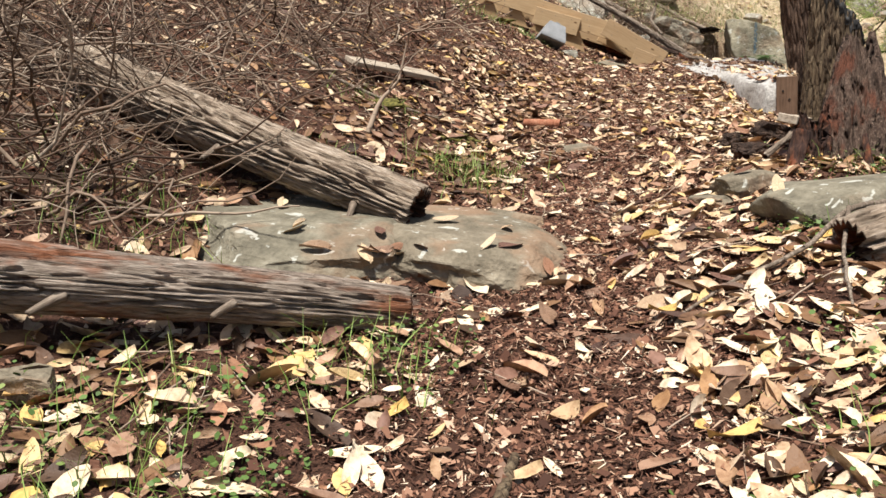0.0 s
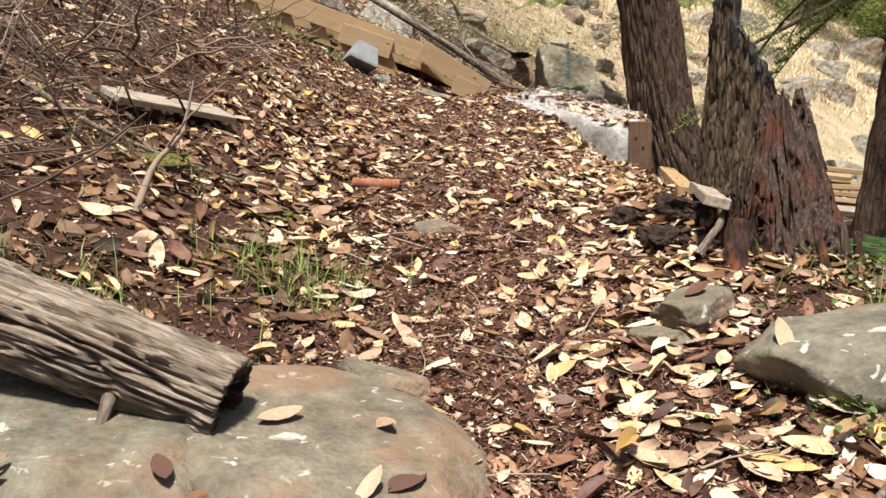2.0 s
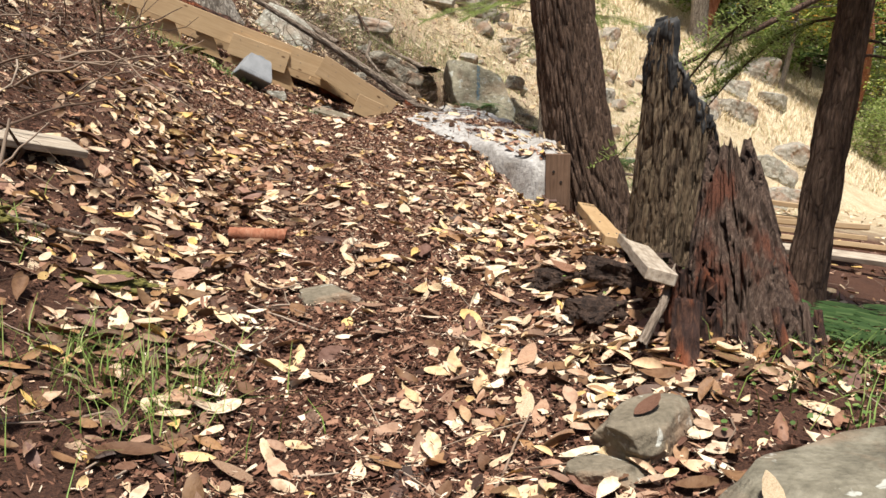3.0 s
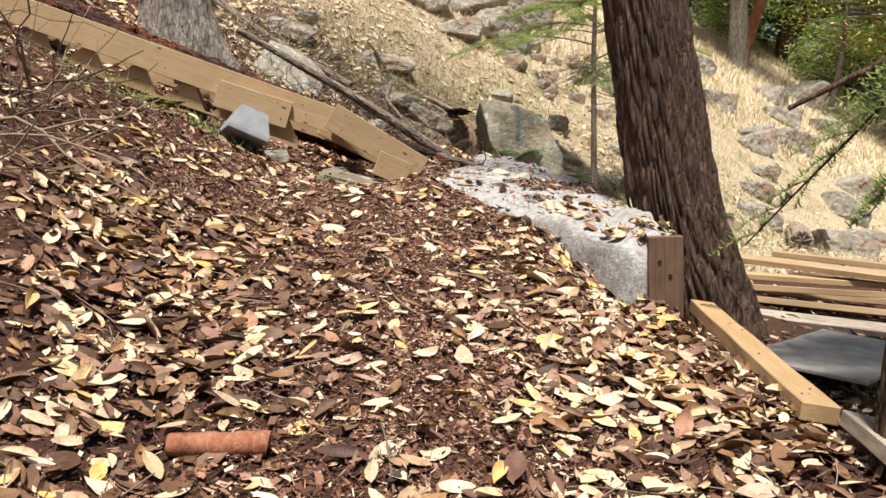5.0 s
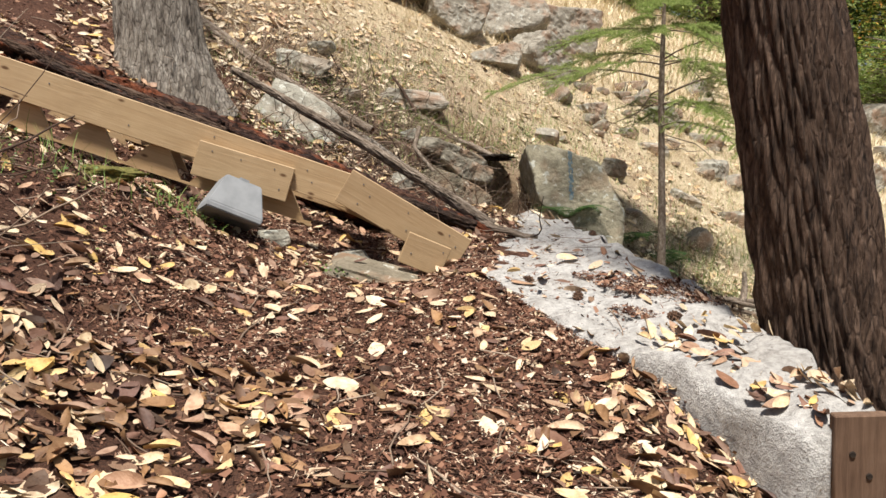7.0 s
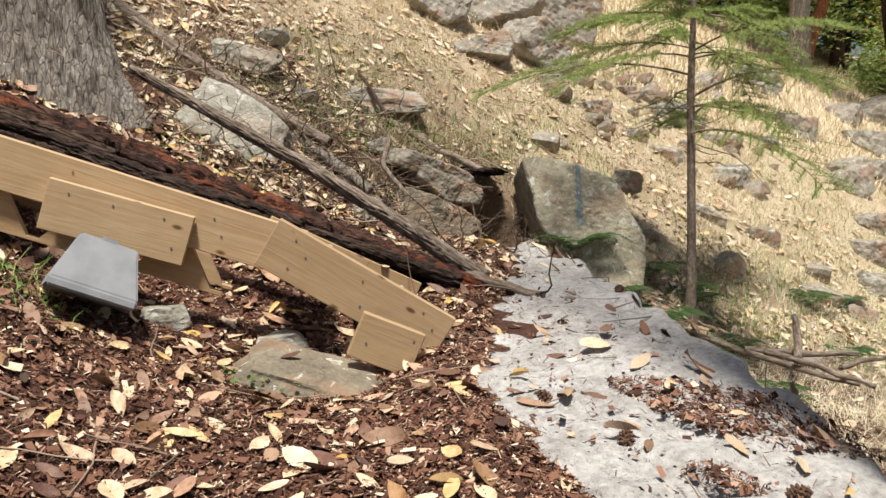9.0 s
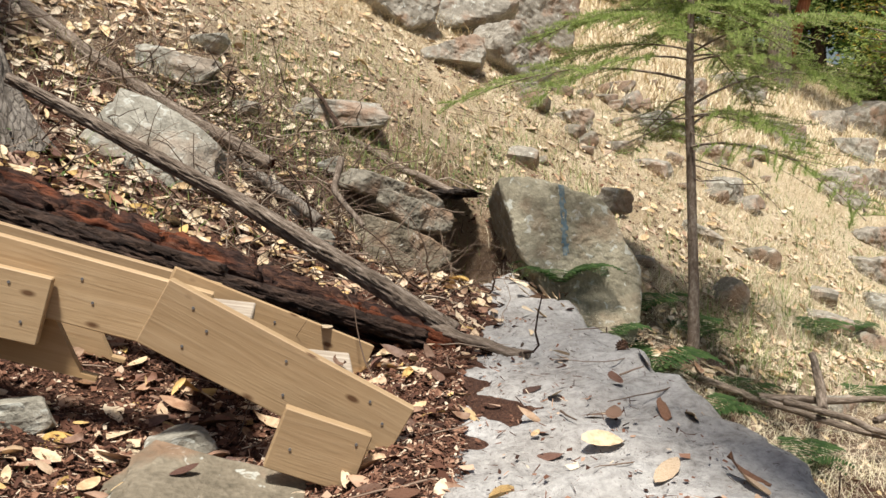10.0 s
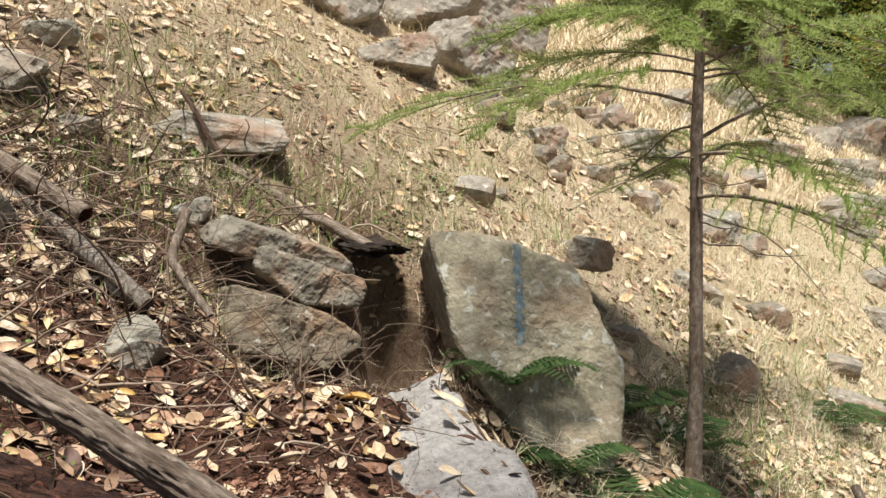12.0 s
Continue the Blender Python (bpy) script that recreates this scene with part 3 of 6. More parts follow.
def cut_stringer(parent, a, b, length):
    """A sawtooth stair stringer whose teeth stand up behind the straight board nailed over their tips."""
    x = (b - a).normalized()
    side = Vector((0, 0, 1)).cross(x).normalized()
    up = x.cross(side).normalized()
    pitch, bottom, notch, tip = 0.345, -0.245, -0.232, -0.03
    steps = int(length / pitch)
    line = []
    for k in range(steps):
        line += [(k * pitch, notch), (k * pitch + 0.14, tip), (k * pitch + 0.30, notch)]
    line += [(steps * pitch, notch), (steps * pitch, bottom), (0, bottom)]
    bm = bmesh.new()
    front = [bm.verts.new((u - length / 2, -0.019, v)) for u, v in line]
    face = bm.faces.new(front)
    out = bmesh.ops.extrude_face_region(bm, geom=[face])
    for v in out["geom"]:
        if isinstance(v, bmesh.types.BMVert):
            v.co.y += 0.038
    bmesh.ops.recalc_face_normals(bm, faces=bm.faces[:])
    ob = part("cut_stringer", bm, M_LUMBER, parent)
    ob.matrix_world = Matrix.Translation((a + b) / 2) @ Matrix((x, side, up)).transposed().to_4x4()


def build_stair():
    st = empty("timber_stair", 1.9, 10.1, 1.2, "unfinished new lumber stair frame lying up the bank", "stairs")
    top, low = Vector((-2.1, 10.72, 2.87)), Vector((2.0, 9.97, 1.53))
    d = (low - top).normalized()
    back = Vector((0.08, 0.50, -0.06))
    board_between("stringer", top, low, 0.19, 0.04, st, screws=[(0.42, 0.2), (0.43, -0.1), (0.3, 0.25), (0.2, -0.2), (0.1, 0.2), (-0.05, -0.1)])
    board_between("stringer", top + back, low + back, 0.19, 0.04, st)
    scr = [(-0.38, 0.3), (-0.35, -0.25), (-0.3, 0.1), (0.0, 0.25), (0.05, -0.2), (0.34, 0.3), (0.38, -0.2), (0.42, 0.1)]
    board_between("splice_board", (1.09, 10.09, 1.735), (1.585, 10.0, 1.59), 0.19, 0.035, st, screws=[(-0.35, 0.3), (0.3, 0.32), (0.4, -0.2), (-0.05, 0.3)])
    foot_a, foot_b = Vector((1.86, 9.885, 1.60)), Vector((2.49, 9.70, 1.225))
    board_between("foot_board", foot_a, foot_b, 0.195, 0.04, st, screws=scr)
    board_between("foot_board", foot_a + Vector((0.05, 0.52, -0.05)), foot_b + Vector((0.10, 0.72, 0.0)), 0.195, 0.04, st, screws=scr[:4])
    board_between("foot_block", (2.14, 9.665, 1.285), (2.36, 9.62, 1.195), 0.17, 0.04, st, screws=[(0.36, 0.3), (-0.3, -0.1)])
    length = (low - top).length
    for off in (Vector((0.0, 0.04, 0.0)), back + Vector((0, -0.04, 0))):
        cut_stringer(st, top + off, low + off, length)
    for k in (2, 5, 8):
        p = top + d * (0.45 + 0.345 * k)
        bm = bmesh.new()
        box(bm, 0.2, 0.40, 0.035, None, 0.004)
        t = part("tread", bm, M_OLDWOOD, st, "grey weathered plank tread")
        t.matrix_world = Matrix.Translation(p + back * 0.5 + Vector((0, 0.0, -0.04))) @ pose(0, 0, 0, 0, -6, -10)
    for q in (0.25, 0.72):
        p = foot_a.lerp(foot_b, q)
        bm = bmesh.new()
        box(bm, 0.23, 0.46, 0.05, None, 0.004)
        t = part("tread", bm, M_OLDWOOD, st, "grey weathered plank tread")
        t.matrix_world = Matrix.Translation(p + Vector((0.02, 0.29, 0.0))) @ pose(0, 0, 0, 0, 8, -12)
    return st


build_stair()


def build_pier():
    bm = bmesh.new()
    w, t, h, lip = 0.145, 0.095, 0.2, 0.03
    rings = [[(-w, -w, 0), (w, -w, 0), (w, w, 0), (-w, w, 0)], [(-w, -w, lip), (w, -w, lip), (w, w, lip), (-w, w, lip)],
             [(-t, -t, h), (t, -t, h), (t, t, h), (-t, t, h)]]
    vs = [[bm.verts.new(p) for p in r] for r in rings]
    bm.faces.new(vs[0][::-1])
    bm.faces.new(vs[2])
    for a, b in zip(vs, vs[1:]):
        for i in range(4):
            bm.faces.new((a[i], a[(i + 1) % 4], b[(i + 1) % 4], b[i]))
    bmesh.ops.bevel(bm, geom=bm.edges[:], offset=0.006, segments=2, affect="EDGES")
    # the cast notch across the top
    box(bm, 0.05, 0.18, 0.012, pose(0, 0, h + 0.004))
    ob = part("pier_block", bm, M_PIER)
    x = Vector((0.92, 0.06, -0.38)).normalized()
    up = Vector((0.37, 0.25, 0.88))
    y = up.cross(x).normalized()
    up = x.cross(y)
    ob.matrix_world = Matrix.Translation((1.235, 9.82, 1.425)) @ Matrix((x, y, up)).transposed().to_4x4()
    tagged(ob, "smooth grey precast concrete pier block tipped on the bank", "concrete block")


build_pier()


# ---- trees ----
def crown_arrays(rng, base, height_m, first, spread_m, branches, needle, droop=0.25, twigs=12, per_twig=26, width=0.0035, stout=0.011):
    """Fir boughs: limb lines with side twigs that carry flat needles. Returns wood tubes and needle quads."""
    wood_v, wood_f, nv, nf = [], [], [], []
    base = np.array(base)
    for k in range(branches):
        q = k / max(1, branches - 1)
        z = first + (height_m - first) * q
        a = k * 2.4 + rng.normal(0, 0.5)
        z += rng.normal(0, 0.12)
        length = spread_m * (1.02 - q) ** 0.8 * rng.uniform(0.5, 1.2) + 0.1
        n = 9
        s = np.linspace(0, 1, n)
        out = np.array([math.cos(a), math.sin(a), 0])
        line = base + np.array([0, 0, z]) + out * (length * s)[:, None]
        line[:, 2] += length * ((0.22 + rng.normal(0, 0.16)) * s - (droop + 0.22) * s * s)
        line[:, :2] += rng.normal(0, 0.02, (n, 2)) * length * s[:, None]
        v, f = tubes(line[None], (stout * length * (1 - 0.85 * s) + 0.0012)[None], 5)
        wood_f.append(f + sum(map(len, wood_v)))
        wood_v.append(v)
        side = np.array([-out[1], out[0], 0])
        for j in range(twigs):
            w = 0.22 + 0.78 * (j + rng.uniform(0, 0.6)) / twigs
            p = np.array([np.interp(w, s, line[:, i]) for i in range(3)])
            sign = 1 if j % 2 else -1
            tl = length * (0.32 * (1.05 - w) + 0.1) * rng.uniform(0.5, 1.4)
            way = out * (0.7 + 0.3 * rng.random()) + side * sign * rng.uniform(0.55, 0.95) + np.array([0, 0, rng.normal(-0.06 - 0.3 * droop, 0.14)])
            way /= np.linalg.norm(way)
            m = per_twig
            r = np.linspace(0, 1, m)
            c = p + way * (tl * r)[:, None] + np.array([0, 0, -1.0]) * ((0.1 + 0.3 * droop) * tl * r * r)[:, None]
            v, f = tubes(c[:: max(1, m // 4)][None], np.full((1, len(c[:: max(1, m // 4)])), 0.0016), 3)
            wood_f.append(f + sum(map(len, wood_v)))
            wood_v.append(v)
            for sg in (-1, 1, 0):
                nd = np.cross(way, [0, 0, 1.0])
                nd /= np.linalg.norm(nd)
                tip = way * 0.35 + nd * sg * 0.85 + np.array([0, 0, 0.35 if sg == 0 else 0.05])
                tip = tip / np.linalg.norm(tip) + rng.normal(0, 0.3, (m, 3))
                e = c + tip * needle
                wv = np.cross(tip, [0.2, 0.1, 1.0])
                wv = wv / (np.linalg.norm(wv, axis=1, keepdims=True) + 1e-9) * width
                quad = np.stack([c - wv, c + wv, e + wv * 0.6, e - wv * 0.6], 1)
                nf.append(np.arange(m * 4).reshape(m, 4) + sum(map(len, nv)))
                nv.append(quad.reshape(-1, 3))
    return np.vstack(wood_v), np.vstack(wood_f), np.vstack(nv), np.vstack(nf)


def fir_crown(parent, base, height_m, first, spread_m, branches, needle, seed, material, wood, **kw):
    rng = np.random.default_rng(seed)
    wv, wf, nv, nf = crown_arrays(rng, base, height_m, first, spread_m, branches, needle, **kw)
    f = np.vstack([wf, nf + len(wv)])
    return array_mesh("crown", np.vstack([wv, nv]), f, [wood, material], parent, slots=np.r_[np.zeros(len(wf)), np.ones(len(nf))])


def standing_trunk(name, parent, pts, rad, seed, material, furrow, sides=96, rings=150, **kw):
    v, f, idx = trunk_arrays(pts, rad, sides, rings, seed, furrow, **kw)
    return array_mesh(name, v, f, material, parent)


def build_big_fir():
    t = empty("fir_tree", 3.7, 8.0, 0.35, "old fir with deeply furrowed dark brown bark", "tree")
    pts = [(3.76, 7.97, 0.15), (3.70, 8.0, 0.5), (3.52, 8.07, 1.1), (3.23, 8.2, 2.6), (2.85, 8.3, 5.0), (2.4, 8.4, 9.0)]
    standing_trunk("trunk", t, pts, [0.33, 0.29, 0.25, 0.205, 0.17, 0.11], 3.3, M_BARK, 0.12, sides=260, rings=520, fu=13.0, fz=1.6, flare=0.3, plates=25)
    fir_crown(t, (2.6, 8.35, 0), 12.5, 8.5, 1.4, 9, 0.06, 5, M_DARK_NEEDLE, M_BARK, twigs=9, per_twig=12, width=0.02)


def build_dark_fir():
    t = empty("fir_tree", 3.75, 5.8, 0.4, "slender dark fir with drooping green boughs", "tree")
    pts = [(3.72, 5.78, 0.15), (3.74, 5.79, 0.6), (3.82, 5.8, 2.0), (3.9, 5.82, 7.0)]
    standing_trunk("trunk", t, pts, [0.12, 0.1, 0.085, 0.045], 8.1, M_BARK, 0.16, sides=90, rings=220, fu=6, fz=2.2, flare=0.35, plates=24)
    fir_crown(t, (3.84, 5.8, 0), 7.2, 1.7, 1.1, 46, 0.03, 12, M_NEEDLE, M_BARK, droop=0.8, twigs=26, per_twig=20, width=0.0055)


def build_old_trunk():
    t = empty("fir_tree", 0.95, 12.35, 2.3, "thick old tree with pale grey furrowed bark", "tree")
    pts = [(0.98, 12.3, 1.95), (0.95, 12.33, 2.5), (0.86, 12.4, 3.4), (0.6, 12.6, 8.0)]
    standing_trunk("trunk", t, pts, [0.42, 0.31, 0.27, 0.15], 5.7, M_GREYBARK, 0.09, sides=200, rings=340, fu=14, fz=1.6, flare=0.45, plates=17)


def build_sapling():
    t = empty("fir_sapling", 5.14, 11.85, 0.8, "young fir sapling with soft green boughs and bare lower trunk", "tree")
    pts = [(5.15, 11.83, 0.55), (5.14, 11.86, 1.2), (5.12, 11.95, 2.3), (5.12, 12.0, 3.6)]
    standing_trunk("trunk", t, pts, [0.042, 0.033, 0.027, 0.008], 2.2, M_SAPBARK, 0.12, sides=28, rings=120, fu=3, fz=5)
    fir_crown(t, (5.12, 11.96, 0), 3.35, 2.08, 1.5, 27, 0.024, 21, M_NEEDLE, M_SAPBARK, droop=0.16, twigs=30, per_twig=30, width=0.0024, stout=0.0055)
    rng = np.random.default_rng(4)
    n = 9
    a = rng.uniform(0, 6.28, n)
    st = np.stack([np.full(n, 5.125), np.full(n, 11.93), rng.uniform(1.6, 2.25, n)], 1)
    p = wander(rng, st, np.stack([np.cos(a), np.sin(a), rng.uniform(-0.35, 0.1, n)], 1), rng.uniform(0.3, 0.75, n), 8, 0.18)
    for k in range(n):
        v, f = tubes(p[k:k + 1], np.linspace(0.005, 0.0012, 8)[None], 4)
        array_mesh("dead_branch", v, f, M_SAPBARK, t)


build_big_fir()
build_dark_fir()
build_old_trunk()
build_sapling()


# ---- snag, stump and rotten wood ----
def splinter(name, base, top_of, rad, seed, material, sides=150, rings=110, lean=(0, 0), furrow=0.3, label="", category="stump", parent=None, fine=1.0):
    """A broken standing trunk; top_of(s, angle) gives its height at the side s (-1 to 1 along the trail's right)."""
    v = []
    for i in range(rings):
        q = i / (rings - 1)
        for j in range(sides):
            w = 2 * math.pi * j / sides
            s = math.cos(w)
            h = top_of(s, w) + 0.05 * noise.noise((math.cos(w) * 6 + seed, math.sin(w) * 6, 1)) + 0.04 * noise.noise((math.cos(w) * 19 + seed, math.sin(w) * 19, 1))
            z = q * h
            n1 = noise.noise((math.cos(w) * 5 * fine + seed, math.sin(w) * 5 * fine, z * 2.4))
            n2 = noise.noise((math.cos(w) * 11 * fine + seed, math.sin(w) * 11 * fine, z * 6.5))
            n3 = noise.noise((math.cos(w) * 24 * fine, math.sin(w) * 24 * fine + seed, z * 6))
            r = rad(z) * (1 + furrow * (0.5 - 1.3 * max(0.0, 1 - abs(n1) / 0.12) - 0.7 * max(0.0, 1 - abs(n2) / 0.14) + 0.35 * n3))
            a = radians(-22)
            x, y = r * math.cos(w), r * math.sin(w) * 0.8
            v.append((base[0] + lean[0] * z + x * math.cos(a) - y * math.sin(a), base[1] + lean[1] * z + x * math.sin(a) + y * math.cos(a), base[2] + z))
    v = np.array(v)
    idx = np.arange(rings * sides).reshape(rings, sides)
    f = [np.stack([idx[:-1], np.roll(idx, -1, 1)[:-1], np.roll(idx, -1, 1)[1:], idx[1:]], -1).reshape(-1, 4)]
    prev = idx[-1]
    cen = v[prev].mean(0)
    for shrink, deep in ((0.75, 0.03), (0.4, 0.1), (0.02, 0.12)):
        ids = len(v) + np.arange(sides)
        ring = np.stack([cen[0] + (v[idx[-1], 0] - cen[0]) * shrink, cen[1] + (v[idx[-1], 1] - cen[1]) * shrink, v[idx[-1], 2] * shrink + (1 - shrink) * (cen[2] - 0.1) - deep], 1)
        v = np.vstack([v, ring])
        f.append(np.stack([prev, np.roll(prev, -1), np.roll(ids, -1), ids], -1))
        prev = ids
    ob = array_mesh(name, v, np.vstack(f), material, parent)
    return tagged(ob, label, category) if parent is None else tagged(ob, label)


SNAG_SIDE = (-1, -0.93, -0.78, -0.62, -0.56, -0.3, -0.15, 0.1, 0.2, 0.45, 0.55, 0.75, 1.0)
SNAG_TOP = (1.22, 1.31, 1.35, 1.31, 1.19, 1.16, 1.12, 1.03, 1.0, 0.99, 0.9, 0.76, 0.5)


def snag_radius(z):
    return 0.198 - 0.024 * z + 0.05 * math.exp(-z / 0.18)


def build_snag():
    x0, y0, z0 = 2.41, 5.24, 0.42
    t = empty("burnt_snag", x0, y0, 0.6, "broken dead snag with a charred black tip", "stump")
    splinter("trunk", (x0, y0, z0), lambda s, w: float(np.interp(s, SNAG_SIDE, SNAG_TOP)), snag_radius, 4.4, M_SNAG, sides=260, rings=170, lean=(-0.02, 0.0), parent=t, furrow=0.13, fine=1.6)
    # the burnt rim, a shell over the upper edge
    n, rows = 200, 16
    v = []
    for i in range(rows):
        for j in range(n):
            w = 2 * math.pi * j / n
            s = math.cos(w)
            h = float(np.interp(s, SNAG_SIDE, SNAG_TOP))
            deep = (0.24 if s < -0.5 else 0.13 if s < 0.5 else 0.05) * (0.8 + 0.7 * noise.noise((math.cos(w) * 5, math.sin(w) * 5, 2)))
            z = h + 0.02 - deep * (1 - i / (rows - 1)) + 0.05 * noise.noise((math.cos(w) * 6 + 4.4, math.sin(w) * 6, 1)) + 0.03 * noise.noise((math.cos(w) * 19 + 4.4, math.sin(w) * 19, 1))
            lump = 0.12 * noise.noise((math.cos(w) * 9, math.sin(w) * 9, z * 14)) + 0.08 * noise.noise((math.cos(w) * 26, math.sin(w) * 26, z * 40))
            r = snag_radius(z) * (1.05 + lump) * (1 if i < rows - 1 else 0.7)
            a = radians(-22)
            x, y = r * math.cos(w), r * math.sin(w) * 0.8
            v.append((x0 - 0.02 * z + x * math.cos(a) - y * math.sin(a), y0 + x * math.sin(a) + y * math.cos(a), z0 + z))
    idx = np.arange(rows * n).reshape(rows, n)
    f = np.stack([idx[:-1], np.roll(idx, -1, 1)[:-1], np.roll(idx, -1, 1)[1:], idx[1:]], -1).reshape(-1, 4)
    array_mesh("charred_rim", v, f, M_CHAR, t, "charred black broken rim")


build_snag()


def build_stump():
    t = empty("rotten_stump", 2.0, 4.4, 0.5, "rotten reddish-brown stump with splintered ridged sides", "stump")
    splinter("base", (2.13, 4.34, 0.40), lambda s, w: 0.84 + 0.08 * math.sin(3 * w + 1), lambda z: 0.225 - 0.17 * z + 0.05 * math.exp(-z / 0.1), 9.2, M_STUMP, sides=220, rings=160, lean=(0.17, 0.50), furrow=0.42, fine=1.1, parent=t)
    splinter("spur", (1.93, 4.40, 0.42), lambda s, w: 0.40 + 0.07 * math.sin(2 * w), lambda z: 0.085 - 0.03 * z, 14.0, M_ROT, sides=90, rings=60, lean=(0.03, 0.2), furrow=0.5, label="red-brown rotten heartwood", parent=t)
    for k, (x, y, h, r) in enumerate(((1.84, 4.36, 0.26, 0.03), (1.98, 4.2, 0.3, 0.035), (2.08, 4.12, 0.34, 0.03), (2.2, 4.1, 0.36, 0.032), (2.32, 4.16, 0.32, 0.03), (2.38, 4.26, 0.26, 0.03))):
        log("splinter", (x, y, 0.46), (x + 0.05, y + 0.16, 0.46 + h), r, r * 0.4, 80 + k, M_STUMP if k % 2 else M_ROT, furrow=0.6, sides=30, rings=50, fu=5, fz=4, hollow=False, parent=t, label="splintered ridge of rotten wood")


build_stump()
for k, (x, y, s, a) in enumerate(((1.75, 4.75, 0.13, 20), (1.95, 4.95, 0.15, -30), (2.15, 4.75, 0.12, 60), (1.78, 5.15, 0.11, 10), (2.2, 5.1, 0.13, 80))):
    rock("rotten_wood", x, y, ground_at(x, y) + 0.02, s, s * 0.6, s * 0.5, 31 + k, M_DUFFWOOD, "crumbling dark lump of rotten wood", turn=a, rough=0.25, group="rotten wood by the stump")
log("wood_chunk", (1.78, 4.22, 0.6), (1.83, 4.36, 0.82), 0.045, 0.04, 22, M_ROT, "broken red-brown block of rotten wood", "wood", furrow=0.4, sides=24, rings=24, hollow=False)
log("broken_branch", (1.64, 4.30, 0.70), (1.93, 4.6, 0.87), 0.016, 0.013, 23, M_POLE, "grey broken branch propped against a stump", "branch", furrow=0.4, sides=24, rings=50)

# ---- logs by the start of the trail ----
log("leaning_log", (-0.09, 3.43, 0.555), (-1.75, 4.12, 1.16), 0.092, 0.115, 3, M_LOG, "grey weathered log with cracked grain resting on a boulder", furrow=0.45, sides=150, rings=200, bend=0.02, fu=9, fz=1.5)
log("rotting_log", (-0.12, 2.68, 0.345), (-1.75, 2.12, 0.62), 0.07, 0.1, 6, M_LOGRED, "long grey rotting log with red-brown underside on the ground", furrow=0.32, sides=150, rings=200, bend=0.02, fu=8, fz=1.4)
for k, (a, b) in enumerate((((-0.36, 3.42, 0.585), (-0.39, 3.35, 0.51)), ((-0.22, 3.39, 0.53), (-0.27, 3.32, 0.47)), ((-0.95, 3.66, 0.80), (-1.0, 3.56, 0.75)), ((-0.62, 2.43, 0.44), (-0.67, 2.36, 0.41)), ((-1.05, 2.28, 0.5), (-1.12, 2.2, 0.47)))):
    log("branch_stub", a, b, 0.016 if k != 1 else 0.011, 0.009, 40 + k, M_POLE, "short pale broken branch stub of a log", "branch", furrow=0.2, sides=14, rings=14, bend=0.003, hollow=False)
log("wood_slab", (1.38, 2.82, 0.50), (2.1, 2.95, 0.66), 0.1, 0.13, 8, M_LOG, "dark splintered grey wood slab beside the trail", furrow=0.6, sides=70, rings=90, fu=8, fz=1)
log("rotten_log", (3.0, 10.62, 1.16), (-0.6, 11.55, 2.42), 0.115, 0.2, 12, M_ROT, "long dark red crumbling rotten log", furrow=0.8, sides=150, rings=320, fu=6, fz=2.6)
for k, (q, w, up, r) in enumerate(((0.02, 0.5, 0.10, 0.03), (0.22, 0.75, 0.13, 0.035), (0.45, 0.98, 0.17, 0.03), (0.1, 0.4, 0.03, 0.03), (0.35, 0.7, 0.02, 0.04))):
    a, b = Vector((3.0, 10.62, 1.16)), Vector((-0.6, 11.55, 2.42))
    side = Vector((-0.06, -0.11 - 0.03 * (k > 2), up))
    log("bark_strip", a.lerp(b, q) + side * (1 if q else 0.6), a.lerp(b, w) + side * 1.3, r, r * 0.7, 210 + k, M_DUFFWOOD if k != 2 else M_BARK, "loose dark strip of bark on a rotten log", "bark", furrow=0.9, sides=40, rings=140, bend=0.03, hollow=False, fu=4, fz=4)
log("grey_pole", (3.02, 10.62, 1.27), (1.40, 11.42, 2.30), 0.042, 0.02, 13, M_POLE, "grey weathered pole lying along a rotten log", "pole", furrow=0.55, sides=50, rings=160, bend=0.03, fu=5, fz=4.0)
log("grey_stick", (3.26, 10.40, 1.21), (2.86, 10.75, 1.36), 0.02, 0.024, 15, M_POLE, "short grey split stick", "stick", furrow=0.35, sides=20, rings=40, hollow=False)
log("fallen_branch", (2.65, 12.35, 1.93), (1.2, 13.6, 2.95), 0.035, 0.05, 16, M_POLE, "dark grey fallen branch on the bank", "branch", furrow=0.3, sides=30, rings=80, bend=0.06)
log("fallen_branch", (3.95, 12.75, 1.72), (3.2, 13.2, 2.05), 0.03, 0.026, 17, M_POLE, "dark crooked branch above the boulders", "branch", furrow=0.3, sides=24, rings=60, bend=0.05, hollow=False)
log("fallen_branch", (3.22, 13.1, 2.1), (3.05, 13.4, 2.42), 0.018, 0.012, 18, M_BARK, "thin dark upright dead branch", "branch", furrow=0.2, sides=12, rings=30, bend=0.02)
for k, (a, b, r) in enumerate((((4.98, 11.6, 0.66), (5.6, 10.7, 0.50), 0.022), ((5.2, 11.3, 0.62), (5.95, 11.1, 0.55), 0.025), ((5.35, 11.0, 0.6), (5.75, 11.5, 0.72), 0.03), ((5.45, 10.75, 0.6), (6.1, 10.9, 0.56), 0.018), ((5.2, 11.1, 0.6), (5.5, 10.5, 0.55), 0.02))):
    log("dead_branch", a, b, r, r * 0.7, 60 + k, M_POLE, "grey dead branch in a pile below the wall", "branch", furrow=0.25, sides=18, rings=40, bend=0.03, hollow=False)

